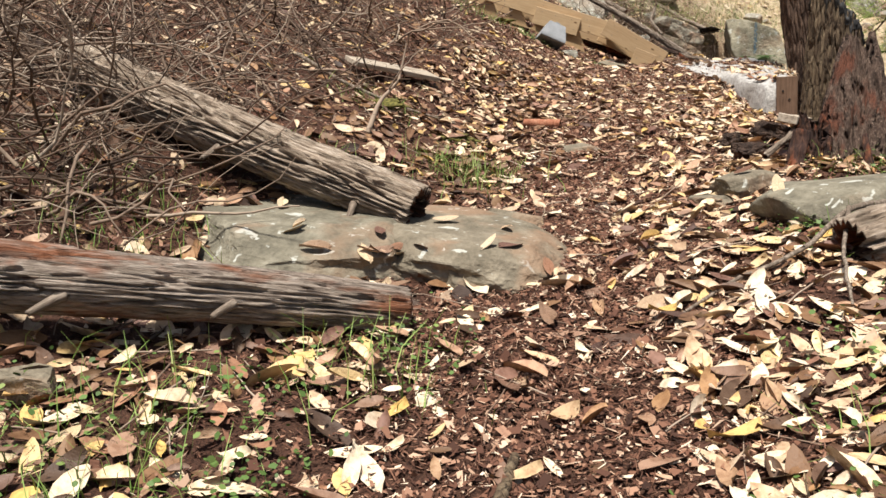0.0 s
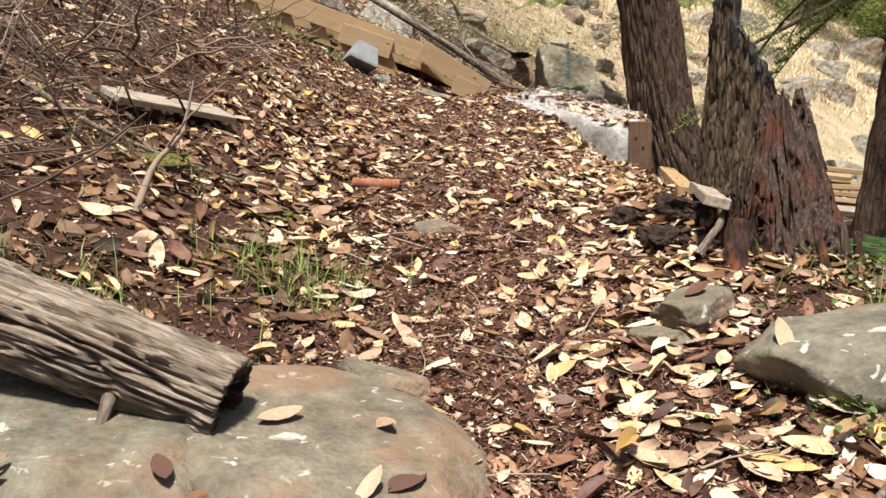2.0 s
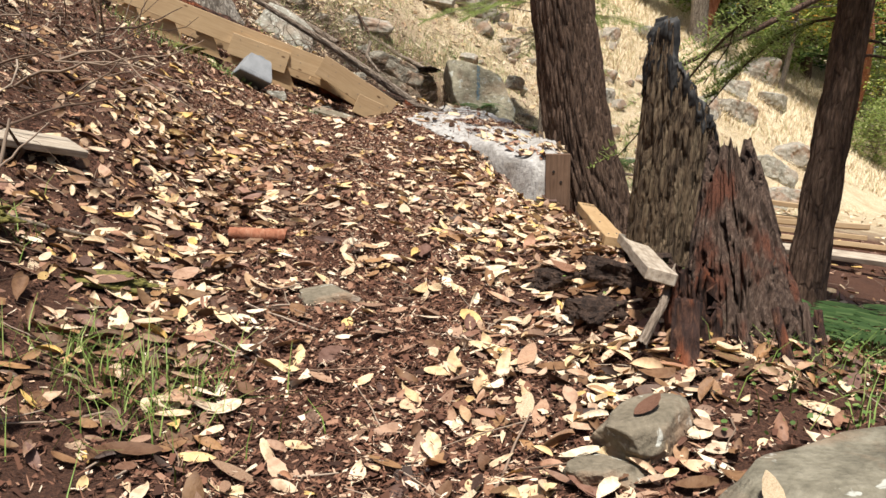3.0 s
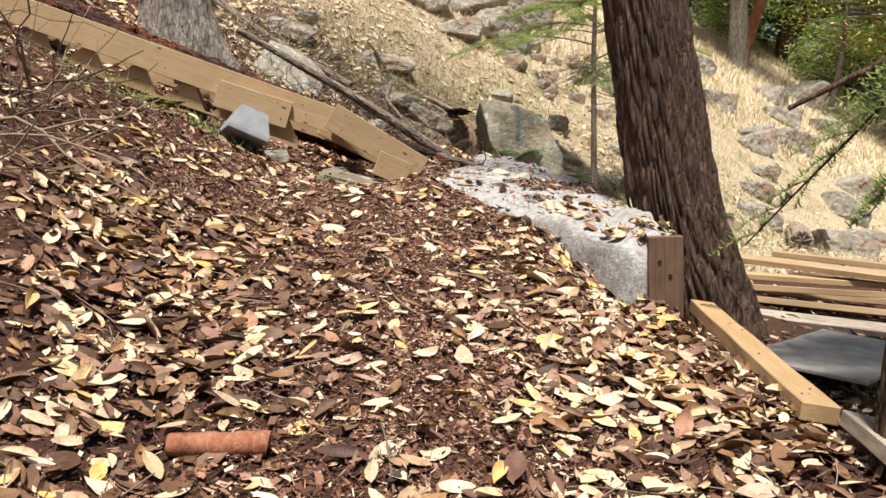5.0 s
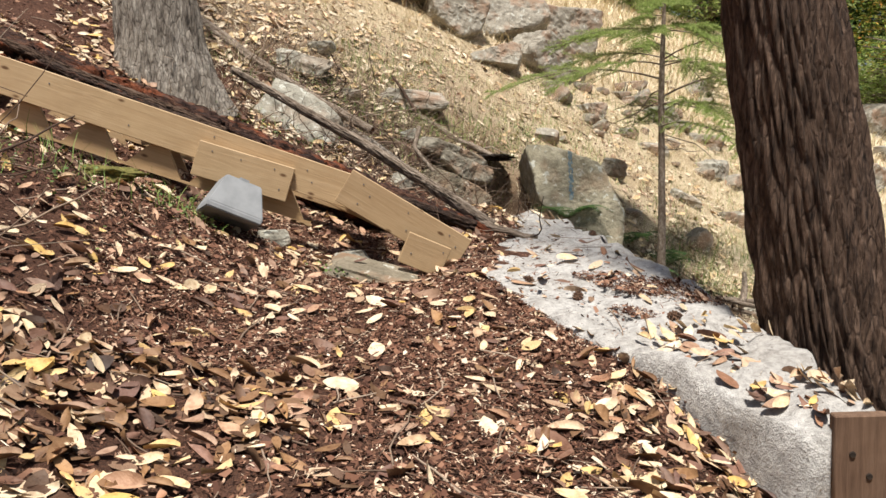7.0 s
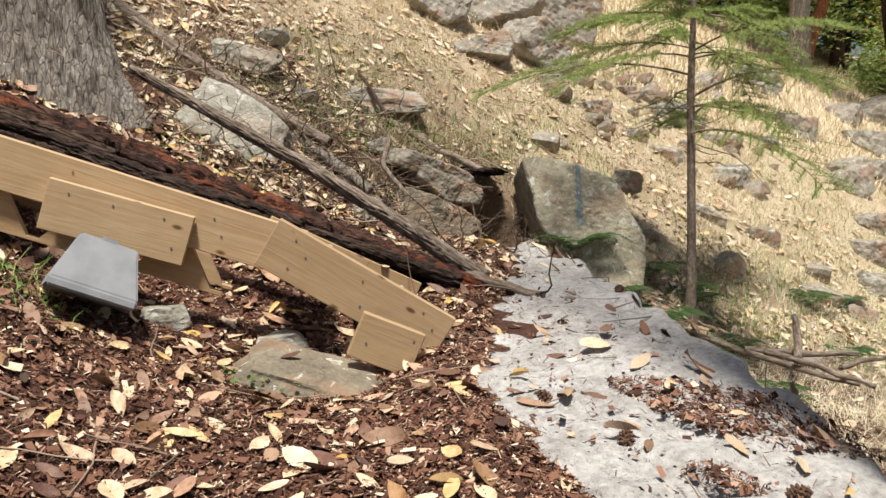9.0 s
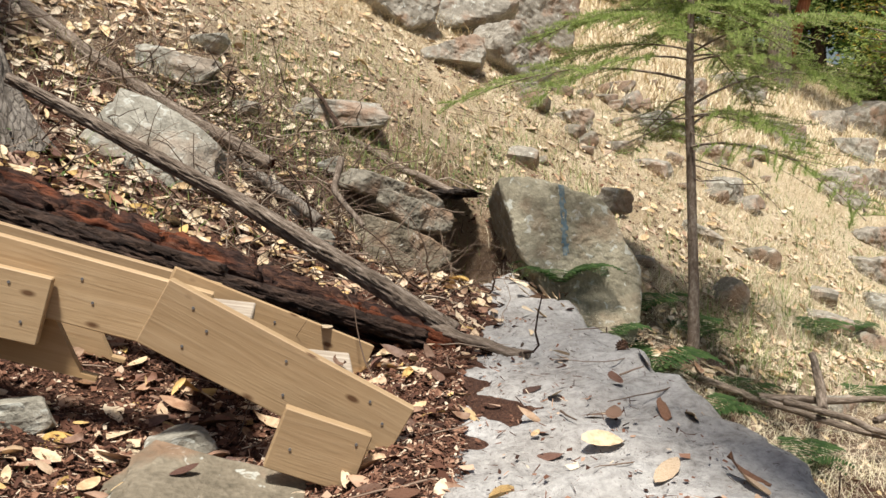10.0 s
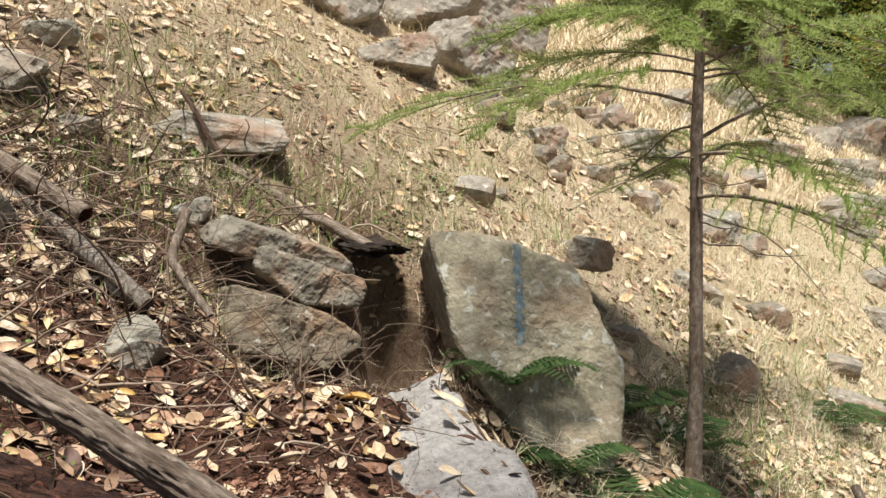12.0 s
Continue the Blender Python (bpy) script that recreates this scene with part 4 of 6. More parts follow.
log("cut_log", (8.05, 11.95, ground_at(8.05, 11.95) + 0.12), (8.75, 12.8, ground_at(8.75, 12.8) + 0.12), 0.14, 0.13, 31, M_LOG, "short sawn log with a tan cut end on the slope", furrow=0.2, sides=60, rings=60, hollow=False)

# ---- boards ----
def loose_board(name, a, b, wide, thick, material, label, lift=0.0, roll=0, category="board"):
    a, b = Vector(a), Vector(b)
    bm = bmesh.new()
    box(bm, (b - a).length, wide, thick, None, 0.004)
    bmesh.ops.subdivide_edges(bm, edges=[e for e in bm.edges if e.calc_length() > 0.3], cuts=6)
    for v in bm.verts:
        v.co.z += 0.004 * noise.noise(v.co * 3 + a)
        v.co.y += 0.006 * noise.noise(v.co * 5 + b)
    ob = part(name, bm, material)
    x = (b - a).normalized()
    y = Vector((0, 0, 1)).cross(x).normalized()
    ob.matrix_world = Matrix.Translation((a + b) / 2 + Vector((0, 0, lift))) @ Matrix((x, y, x.cross(y))).transposed().to_4x4() @ pose(0, 0, 0, roll)
    return tagged(ob, label, category)


timber = loose_board("edge_timber", (3.17, 7.30, 0.70), (2.42, 5.72, 0.745), 0.115, 0.06, M_LUMBER, "pale new timber along the trail edge", 0, -6, "timber")
for sx, sy in ((-0.78, 0.02), (-0.74, -0.03), (-0.2, 0.03), (0.25, -0.02), (0.7, 0.02), (0.78, -0.03)):
    bm = bmesh.new()
    bmesh.ops.create_cone(bm, cap_ends=True, segments=8, radius1=0.005, radius2=0.004, depth=0.006)
    nail = part("screw", bm, M_NAIL, timber)
    nail.matrix_local = pose(sx, sy, 0.032)
loose_board("old_board", (2.36, 5.52, 0.80), (1.80, 4.47, 0.87), 0.10, 0.045, M_OLDWOOD, "grey weathered board on rotten wood", 0, -10)
loose_board("grey_plank", (-0.62, 6.08, 1.15), (-0.05, 6.46, 1.04), 0.2, 0.035, M_OLDWOOD, "short grey weathered plank on the bank", 0.03, 14)
loose_board("plywood_sheet", (3.40, 6.85, 0.49), (4.4, 7.35, 0.44), 0.6, 0.02, M_PLY, "grey plywood sheet on the ground below the trail", 0.0, 0)
for k, (a, b) in enumerate((((4.45, 9.5, 0.43), (6.3, 7.9, 0.40)), ((4.6, 9.6, 0.47), (6.4, 8.3, 0.43)), ((4.9, 9.75, 0.52), (6.3, 8.9, 0.5)), ((5.1, 9.9, 0.62), (5.9, 9.0, 0.58)), ((4.3, 9.1, 0.40), (6.0, 7.6, 0.36)), ((4.8, 9.3, 0.50), (6.2, 8.1, 0.56)), ((5.4, 9.8, 0.66), (6.4, 8.7, 0.62)))):
    a, b = Vector(a) + Vector((-0.05, -0.5, -0.05)), Vector(b) + Vector((-0.05, -0.5, -0.05))
    loose_board("lumber", a, b, 0.14, 0.045, M_OLDWOOD if k == 4 else M_LUMBER, "orange-brown board in a loose lumber pile" if k != 4 else "pale grey board in a loose lumber pile", 0, (k * 37) % 30 - 15)

# ---- rocks ----
rock("boulder", -0.48, 3.43, 0.39, 0.56, 0.44, 0.17, 101, M_BIGROCK, "flat grey-brown sandstone boulder with pale lichen spots", turn=-8, rx=7, ry=5, sub=6, rough=0.04, sharp=0.9)
rock("boulder", 0.10, 3.42, 0.345, 0.36, 0.42, 0.16, 109, M_ROCK, "smooth tan sandstone boulder beside the trail", turn=20, rx=5, ry=5, sub=6, rough=0.035, sharp=0.92)
rock("stone", 0.32, 3.80, 0.40, 0.14, 0.17, 0.1, 102, M_ROCK, "small rounded tan sandstone stone", rough=0.04)
rock("stone", 0.12, 3.03, 0.34, 0.13, 0.1, 0.09, 103, M_ROCK, "small rounded grey stone among leaves", rough=0.04)
rock("boulder", 1.72, 3.42, 0.53, 0.40, 0.24, 0.16, 104, M_BIGROCK, "rounded grey boulder by the trail", turn=12, sub=5, rough=0.03, cuts=8, sharp=0.98, soft_edges=True)
rock("stone", 1.42, 3.93, 0.575, 0.18, 0.09, 0.075, 105, M_ROCK, "rounded grey-brown stone beside the trail", turn=25, rough=0.04, cuts=4, sharp=0.95, soft_edges=True)
rock("stone", 1.22, 3.82, 0.515, 0.1, 0.07, 0.06, 106, M_ROCK, "small tan stone beside the trail", turn=-30, rough=0.05)
rock("stone", 0.86, 5.22, 0.625, 0.12, 0.1, 0.05, 107, M_ROCK, "small smooth stone in the trail", rough=0.03, cuts=4, soft_edges=True)
rock("stone", -1.1, 2.12, 0.29, 0.09, 0.07, 0.06, 108, M_ROCK, "dark red-brown stone in leaves", rough=0.05)
rock("slab_stone", 2.04, 9.62, 1.10, 0.44, 0.22, 0.07, 110, M_ROCK, "flat grey-green stone under the stair foot", turn=-28, rx=8, ry=16, rough=0.05)
rock("lichen_boulder", 1.98, 12.3, 1.95, 0.40, 0.14, 0.27, 111, M_LICHEN, "grey boulder covered with white lichen", turn=-22, rx=-42, ry=32, sub=5, cuts=6, sharp=0.92)
rock("stone", 2.16, 13.35, 2.50, 0.27, 0.2, 0.13, 112, M_LICHEN, "grey flat stone on the bank", turn=-10, ry=10)
rock("slab_stone", 3.28, 13.45, 2.22, 0.38, 0.2, 0.12, 113, M_PALE, "pale grey flat slab stone on the bank", turn=-14, ry=4)
cut_rock("rock_ledge", 3.42, 12.72, 1.72, ((90, 0.07), (62, 0.16), (0, 0.37), (-35, 0.28), (-90, 0.075), (180, 0.36), (140, 0.26)), 0.25, 0.3, 114, M_LEDGE, "grey overhanging sandstone ledge", turn=5, ry=19, rough=0.03)
cut_rock("rock_ledge", 3.50, 12.66, 1.555, ((90, 0.09), (8, 0.235), (-30, 0.22), (-75, 0.10), (-110, 0.12), (180, 0.30)), 0.24, 0.3, 115, M_LEDGE, "lower grey sandstone ledge with red-brown underside", turn=5, ry=20, rx=-10, rough=0.03)
cut_rock("rock_ledge", 3.40, 12.58, 1.37, ((90, 0.10), (70, 0.14), (0, 0.33), (-40, 0.24), (-90, 0.16), (180, 0.34)), 0.24, 0.3, 119, M_ROCK, "tan sandstone slab at the foot of a ledge", turn=5, ry=20, rx=-14, rough=0.03)
big = cut_rock("standing_boulder", 4.49, 12.33, 1.32, ((90, 0.455), (71, 0.368), (25, 0.329), (0, 0.43), (-13, 0.48), (-90, 0.62), (214, 0.33), (194, 0.348), (180, 0.47)), 0.25, 0.3, 216, M_STAND, "large flat-faced grey boulder with lichen and faded blue paint", turn=-15.5, rx=-19.5, rough=0.022, crisp=26)
rock("stone", 5.3, 13.05, 1.60, 0.13, 0.14, 0.1, 117, M_PALE, "angular grey stone beside a boulder", turn=15)
# added lid that blocks the sun from the hollow, its shade coloured in
rock("sod_overhang", 3.9, 12.84, 1.70, 0.15, 0.24, 0.04, 120, M_BLACK, "near-black cover added over a hollow to keep it dark", rough=0.25)
for k, (x, y, sx, sy, sz, m) in enumerate(((4.75, 16.5, 0.55, 0.5, 0.42, M_PALE), (5.75, 17.1, 0.8, 0.6, 0.5, M_PALE), (5.9, 16.2, 0.5, 0.45, 0.38, M_PALE), (4.0, 16.9, 0.7, 0.5, 0.32, M_ROCK), (6.9, 17.9, 0.9, 0.7, 0.45, M_PALE), (5.0, 15.6, 0.45, 0.3, 0.18, M_PALE))):
    pick = random.Random(130 + k)
    sides = [(a + pick.uniform(-18, 18), pick.uniform(0.8, 1.1) * (sx if abs(math.cos(radians(a))) > 0.5 else sz)) for a in (0, 52, 95, 135, 180, 230, 270, 310)]
    tagged(cut_rock("boulder", x, y, ground_at(x, y) + sz * 0.3, [(a, 0.72 * o) for a, o in sides], 0.7 * sy, 0.7 * sy, 130 + k, m, "large pale grey angular boulder on the dry slope", turn=pick.uniform(-30, 30), rx=pick.uniform(-25, 5), ry=pick.uniform(-15, 25), rough=0.04, sub=5), group="boulders up the slope")
for k, (x, y, s) in enumerate(((7.75, 16.1, 0.4), (11.2, 17.9, 0.5), (11.3, 16.8, 0.5), (7.85, 14.95, 0.32), (5.95, 11.5, 0.22), (10.9, 16.4, 0.5), (8.6, 13.4, 0.4), (9.3, 14.3, 0.35), (12.6, 17.4, 0.6), (13.6, 18.9, 0.55), (10.2, 15.2, 0.32), (8.4, 15.9, 0.3), (12.0, 19.8, 0.6), (9.9, 18.4, 0.4), (14.6, 20.4, 0.7), (6.6, 13.7, 0.2), (9.0, 12.2, 0.5), (10.5, 13.3, 0.6), (11.8, 15.0, 0.5), (13.3, 16.4, 0.6), (7.3, 12.9, 0.22), (15.5, 19.5, 0.6), (16.6, 21.6, 0.8), (6.2, 15.3, 0.25))):
    pick = random.Random(150 + k)
    sides = [(a + pick.uniform(-20, 20), s * pick.uniform(0.8, 1.15) * (0.75 if abs(math.cos(radians(a))) > 0.5 else 0.38)) for a in (0, 60, 100, 180, 225, 270, 320)]
    tagged(cut_rock("slope_rock", x, y, ground_at(x, y) + 0.04 * s, sides, s * 0.5, s * 0.5, 150 + k, M_PALE if k % 3 else M_LICHEN, "angular grey rock on the dry grass slope", turn=pick.uniform(-40, 40), rx=pick.uniform(-15, 5), ry=pick.uniform(0, 25), rough=0.05, sub=4), group="rocks on the slope")
pick = random.Random(9)
for k in range(60):
    y = pick.uniform(12.6, 18.5)
    x = pick.uniform(4.2, 8.5) + 0.45 * (y - 12.6)
    s = pick.uniform(0.06, 0.2)
    sides = [(a + pick.uniform(-20, 20), s * pick.uniform(0.7, 1.2) * (0.9 if abs(math.cos(radians(a))) > 0.5 else 0.5)) for a in (0, 60, 110, 180, 230, 270, 320)]
    tagged(cut_rock("slope_stone", x, y, ground_at(x, y) + 0.02, sides, s * 0.7, s * 0.7, 500 + k, M_PALE if k % 2 else M_LEDGE, "small grey stone half buried in dry grass", turn=pick.uniform(-60, 60), rx=pick.uniform(-20, 10), ry=pick.uniform(-5, 30), rough=0.02, sub=3, category="stone"), group="stones on the slope")
for k, (x, y, s) in enumerate(((1.1, 13.2, 0.12), (2.6, 13.1, 0.1), (3.05, 12.75, 0.1), (2.75, 11.9, 0.14), (2.45, 13.9, 0.14), (1.5, 10.05, 0.09), (1.9, 9.95, 0.1))):
    rock("stone", x, y, ground_at(x, y) + 0.03, s, s * 0.8, s * 0.6, 190 + k, M_LICHEN, "small grey stone among fallen leaves", turn=33 * k, sub=4)


# ---- fallen leaves ----
def leaf_template(curl, twist, long_curl):
    """A pointed oval blade one metre long: stations along it, three points across."""
    s = np.array([0.0, 0.14, 0.38, 0.64, 0.86, 1.0])
    w = np.array([0.025, 0.135, 0.215, 0.21, 0.13, 0.012])
    rows = []
    for a, b in zip(s, w):
        up = long_curl * (a - 0.5) ** 2
        for side in (-1, 0, 1):
            rows.append((a - 0.5, side * b * (1 - 0.3 * abs(curl)), up + abs(side) * b * curl + side * twist * (a - 0.5)))
    return np.array(rows)


LEAF_SHAPES = [leaf_template(*p) for p in ((0.12, 0.03, 0.12), (0.5, 0.08, 0.35), (-0.25, -0.08, -0.2), (0.3, 0.2, 0.6), (0.95, 0.12, 0.2), (-0.5, 0.15, -0.45), (0.05, -0.1, -0.1), (0.2, 0.0, 0.3))]
LEAF_FACES = np.array([(3 * i + j, 3 * i + j + 1, 3 * i + j + 4, 3 * i + j + 3) for i in range(5) for j in range(2)])


def surface_frame(x, y):
    e = 0.03
    dx = (height(x + e, y) - height(x - e, y)) / (2 * e)
    dy = (height(x, y + e) - height(x, y - e)) / (2 * e)
    n = np.stack([-dx, -dy, np.ones_like(dx)], -1)
    return n / np.linalg.norm(n, axis=-1, keepdims=True)


def leaf_basis(rng, n, normal, tilt):
    up = normal + rng.normal(0, tilt, (n, 3))
    up /= np.linalg.norm(up, axis=1, keepdims=True)
    a = rng.uniform(0, 2 * math.pi, n)
    x = np.stack([np.cos(a), np.sin(a), np.zeros(n)], 1)
    x -= up * (x * up).sum(1, keepdims=True)
    x /= np.linalg.norm(x, axis=1, keepdims=True)
    return x, np.cross(up, x), up


def top_of_wall(x, y):
    """The higher of the ground and the wall's top."""
    ys = [7.27, 7.5, 7.9, 8.6, 9.3, 10.3, 11.2, 12.05]
    left = np.interp(y, ys, [2.74, 2.69, 2.66, 2.44, 2.44, 2.86, 3.4, 3.72])
    right = np.interp(y, ys, [2.99, 3.07, 3.19, 3.37, 3.50, 3.69, 3.85, 3.97])
    top = np.interp(y, ys, [1.045, 1.075, 1.11, 1.17, 1.22, 1.245, 1.25, 1.25])
    q = (x - left) / (right - left)
    on = (y > 7.27) & (y < 12.05) & (q > 0.09) & (q < 1)
    z = height(x, y)
    return np.where(on, np.maximum(z, top - 0.06 * (1 - np.clip(q, 0, 1)) ** 2), z), on


def leaf_density(x, y):
    """How thickly leaves lie: piled beside the trail and on the bank, trodden thin along its middle, sparse on the open slope."""
    u = x - trail_x(y)
    d = np.clip(0.22 + 1.5 * (np.abs(u + 0.14 + 0.12 * np.sin(2 * y)) - 0.28), 0.2, 1.0)
    d = np.where((u > 0.3) & (y < 7), np.maximum(d, 0.75), d)
    d = np.where(y > 8.3, np.where(u < -0.4, 0.5, 0.35), d)
    d = np.where((y > 9.2) & (y < 11.5) & (u > -1.1) & (u < -0.1), 0.55, d)
    d = np.where(y > 10.6, np.where((y > 12.4) & (x > 2.6), 0.26, 0.62), d)
    d = np.where((0.586 * y - 0.342 * x - 4.5 > 1.2) & (x > 3.3), 0.15, d)
    d = np.where((x > edge_x(y) + 0.3) & (y < 10.2), 0.5, d)
    d = np.where((u < -1.7) & (y < 7.5), 0.5, d)
    top, on = top_of_wall(x, y)
    d = np.where(on, np.where((y < 8.2) | (y > 10.9), 0.25, 0.03), d)
    clump = 0.5 + 0.5 * np.sin(5.1 * x + 2.2 * np.sin(3.3 * y)) * np.sin(4.3 * y + 1.8 * np.sin(2.9 * x)) + 0.15 * np.sin(17 * x + 3 * np.sin(9 * y)) * np.sin(15 * y)
    d = np.where((x > 1.9) & (y < 5.4), d * 0.55, d)
    d = np.where((x > 1.3) & (x < 1.9) & (y > 3.6) & (y < 5.3), d * 0.55, d)
    d = d * np.where(y < 4.5, 1.3, 1.0)
    return d * (0.3 + 1.1 * np.clip(clump, 0, 1) ** 1.3)


def scatter(rng, count, x0, x1, y0, y1, dens):
    xs, ys = rng.uniform(x0, x1, count), rng.uniform(y0, y1, count)
    keep = rng.random(count) < dens(xs, ys)
    return xs[keep], ys[keep]


def leaf_litter():
    rng = np.random.default_rng(11)
    round_start = lambda x, y: 0.6 * np.exp(-(((x - 0.5) / 4.5) ** 2 + ((y - 3.0) / 5.5) ** 2)) * ((x < -2.6) | (x > 3.6) | (y < 0.2))
    sets = [scatter(rng, 26000, -9.0, 9.0, -7.0, 9.0, round_start), scatter(rng, 31000, -3.2, 4.2, -0.3, 12.2, leaf_density), scatter(rng, 26000, 0.2, 9.0, 11.5, 17.5, leaf_density), scatter(rng, 3000, 8.0, 14.0, 11.5, 19.0, leaf_density), scatter(rng, 3000, 3.0, 9.0, 4.0, 12.0, leaf_density),
            scatter(rng, 1200, 0.6, 2.2, 1.2, 3.6, leaf_density), scatter(rng, 7000, 0.2, 3.0, 4.0, 8.2, leaf_density)]
    x, y = np.concatenate([s[0] for s in sets]), np.concatenate([s[1] for s in sets])
    n = len(x)
    z, _ = top_of_wall(x, y)
    bx, by, bz = leaf_basis(rng, n, surface_frame(x, y), 0.27)
    size = rng.normal(0.080, 0.027, n).clip(0.025, 0.14) * np.where(y < 3.2, 1.15, 1.0)
    wide = rng.uniform(0.75, 1.3, n) * size
    pick = rng.integers(0, len(LEAF_SHAPES), n)
    t = np.stack(LEAF_SHAPES)[pick]
    c = np.stack([x, y, z + rng.uniform(0.01, 0.03, n)], 1)
    v = c[:, None] + bx[:, None] * (t[..., 0] * size[:, None])[..., None] + by[:, None] * (t[..., 1] * wide[:, None])[..., None] + bz[:, None] * (t[..., 2] * size[:, None])[..., None]
    f = (LEAF_FACES[None] + (np.arange(n) * 18)[:, None, None]).reshape(-1, 4)
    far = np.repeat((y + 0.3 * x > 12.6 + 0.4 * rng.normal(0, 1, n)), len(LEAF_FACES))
    tread = np.repeat((np.abs(x - trail_x(y) - 0.15) < 0.7) & (rng.random(n) < np.where(y < 6, 0.4, 0.15)), len(LEAF_FACES))
    u = x - trail_x(y)
    share = np.where((y > 3.5) & (y < 8.6) & (u < -0.35), 0.52, np.where((u > 0.45) & (y < 6), 0.48, np.where(y > 8.2, 0.07, 0.26)))
    old = np.repeat(rng.random(n) < share, len(LEAF_FACES)) & ~np.repeat(top_of_wall(x, y)[1], len(LEAF_FACES))
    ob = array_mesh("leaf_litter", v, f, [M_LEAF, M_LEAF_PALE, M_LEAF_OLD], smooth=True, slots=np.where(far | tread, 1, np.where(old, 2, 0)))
    tagged(ob, "thick litter of curled buff, yellow and brown fallen leaves", "leaves", kind="stuff")


def chips_and_needles():
    """Bark chips, leaf crumbs and fir needles that cover the soil."""
    rng = np.random.default_rng(12)
    x, y = rng.uniform(-3.0, 4.0, 170000), rng.uniform(-0.3, 12.3, 170000)
    more = rng.normal(0, 0.4, 90000), rng.uniform(0.5, 10.5, 90000)
    bank = rng.uniform(-0.2, 6.5, 26000), rng.uniform(12.0, 16.0, 26000)
    foot = rng.uniform(0.6, 3.3, 70000), rng.uniform(8.2, 11.2, 70000)
    x, y = np.r_[x, trail_x(more[1]) + more[0], bank[0], foot[0]], np.r_[y, more[1], bank[1], foot[1]]
    z, on = top_of_wall(x, y)
    patch = np.sin(3.1 * x + 1.3) * np.sin(2.7 * y) + 0.3 * np.sin(11 * x + 7 * y) > 0.62
    keep = ~on | (patch & (rng.random(len(x)) < 0.95)) | (rng.random(len(x)) < 0.03)
    x, y, z = x[keep], y[keep], z[keep]
    n = len(x)
    bx, by, bz = leaf_basis(rng, n, surface_frame(x, y), 0.4)
    kind = rng.random(n)
    ln = np.where(kind < 0.06, rng.uniform(0.012, 0.026, n), np.where(kind < 0.5, rng.uniform(0.004, 0.012, n), rng.uniform(0.008, 0.026, n)))
    wd = np.where(kind < 0.06, rng.uniform(0.007, 0.014, n), np.where(kind < 0.5, rng.uniform(0.0025, 0.007, n), rng.uniform(0.0009, 0.0018, n)))
    c = np.stack([x, y, z + rng.uniform(0.004, 0.022, n)], 1)
    cut = rng.uniform(0.4, 1.0, (n, 4))
    quad = np.stack([c - bx * (ln * cut[:, 0])[:, None] - by * wd[:, None], c + bx * (ln * cut[:, 1])[:, None] - by * (wd * cut[:, 2])[:, None],
                     c + bx * ln[:, None] * 0.9 + by * wd[:, None] + bz * (ln * 0.15)[:, None], c - bx * (ln * 0.8)[:, None] + by * (wd * cut[:, 3])[:, None]], 1)
    ob = array_mesh("forest_duff", quad, np.arange(n * 4).reshape(n, 4), M_CHIP)
    tagged(ob, "red-brown bark chips and fir needles covering the soil", "duff", kind="stuff")


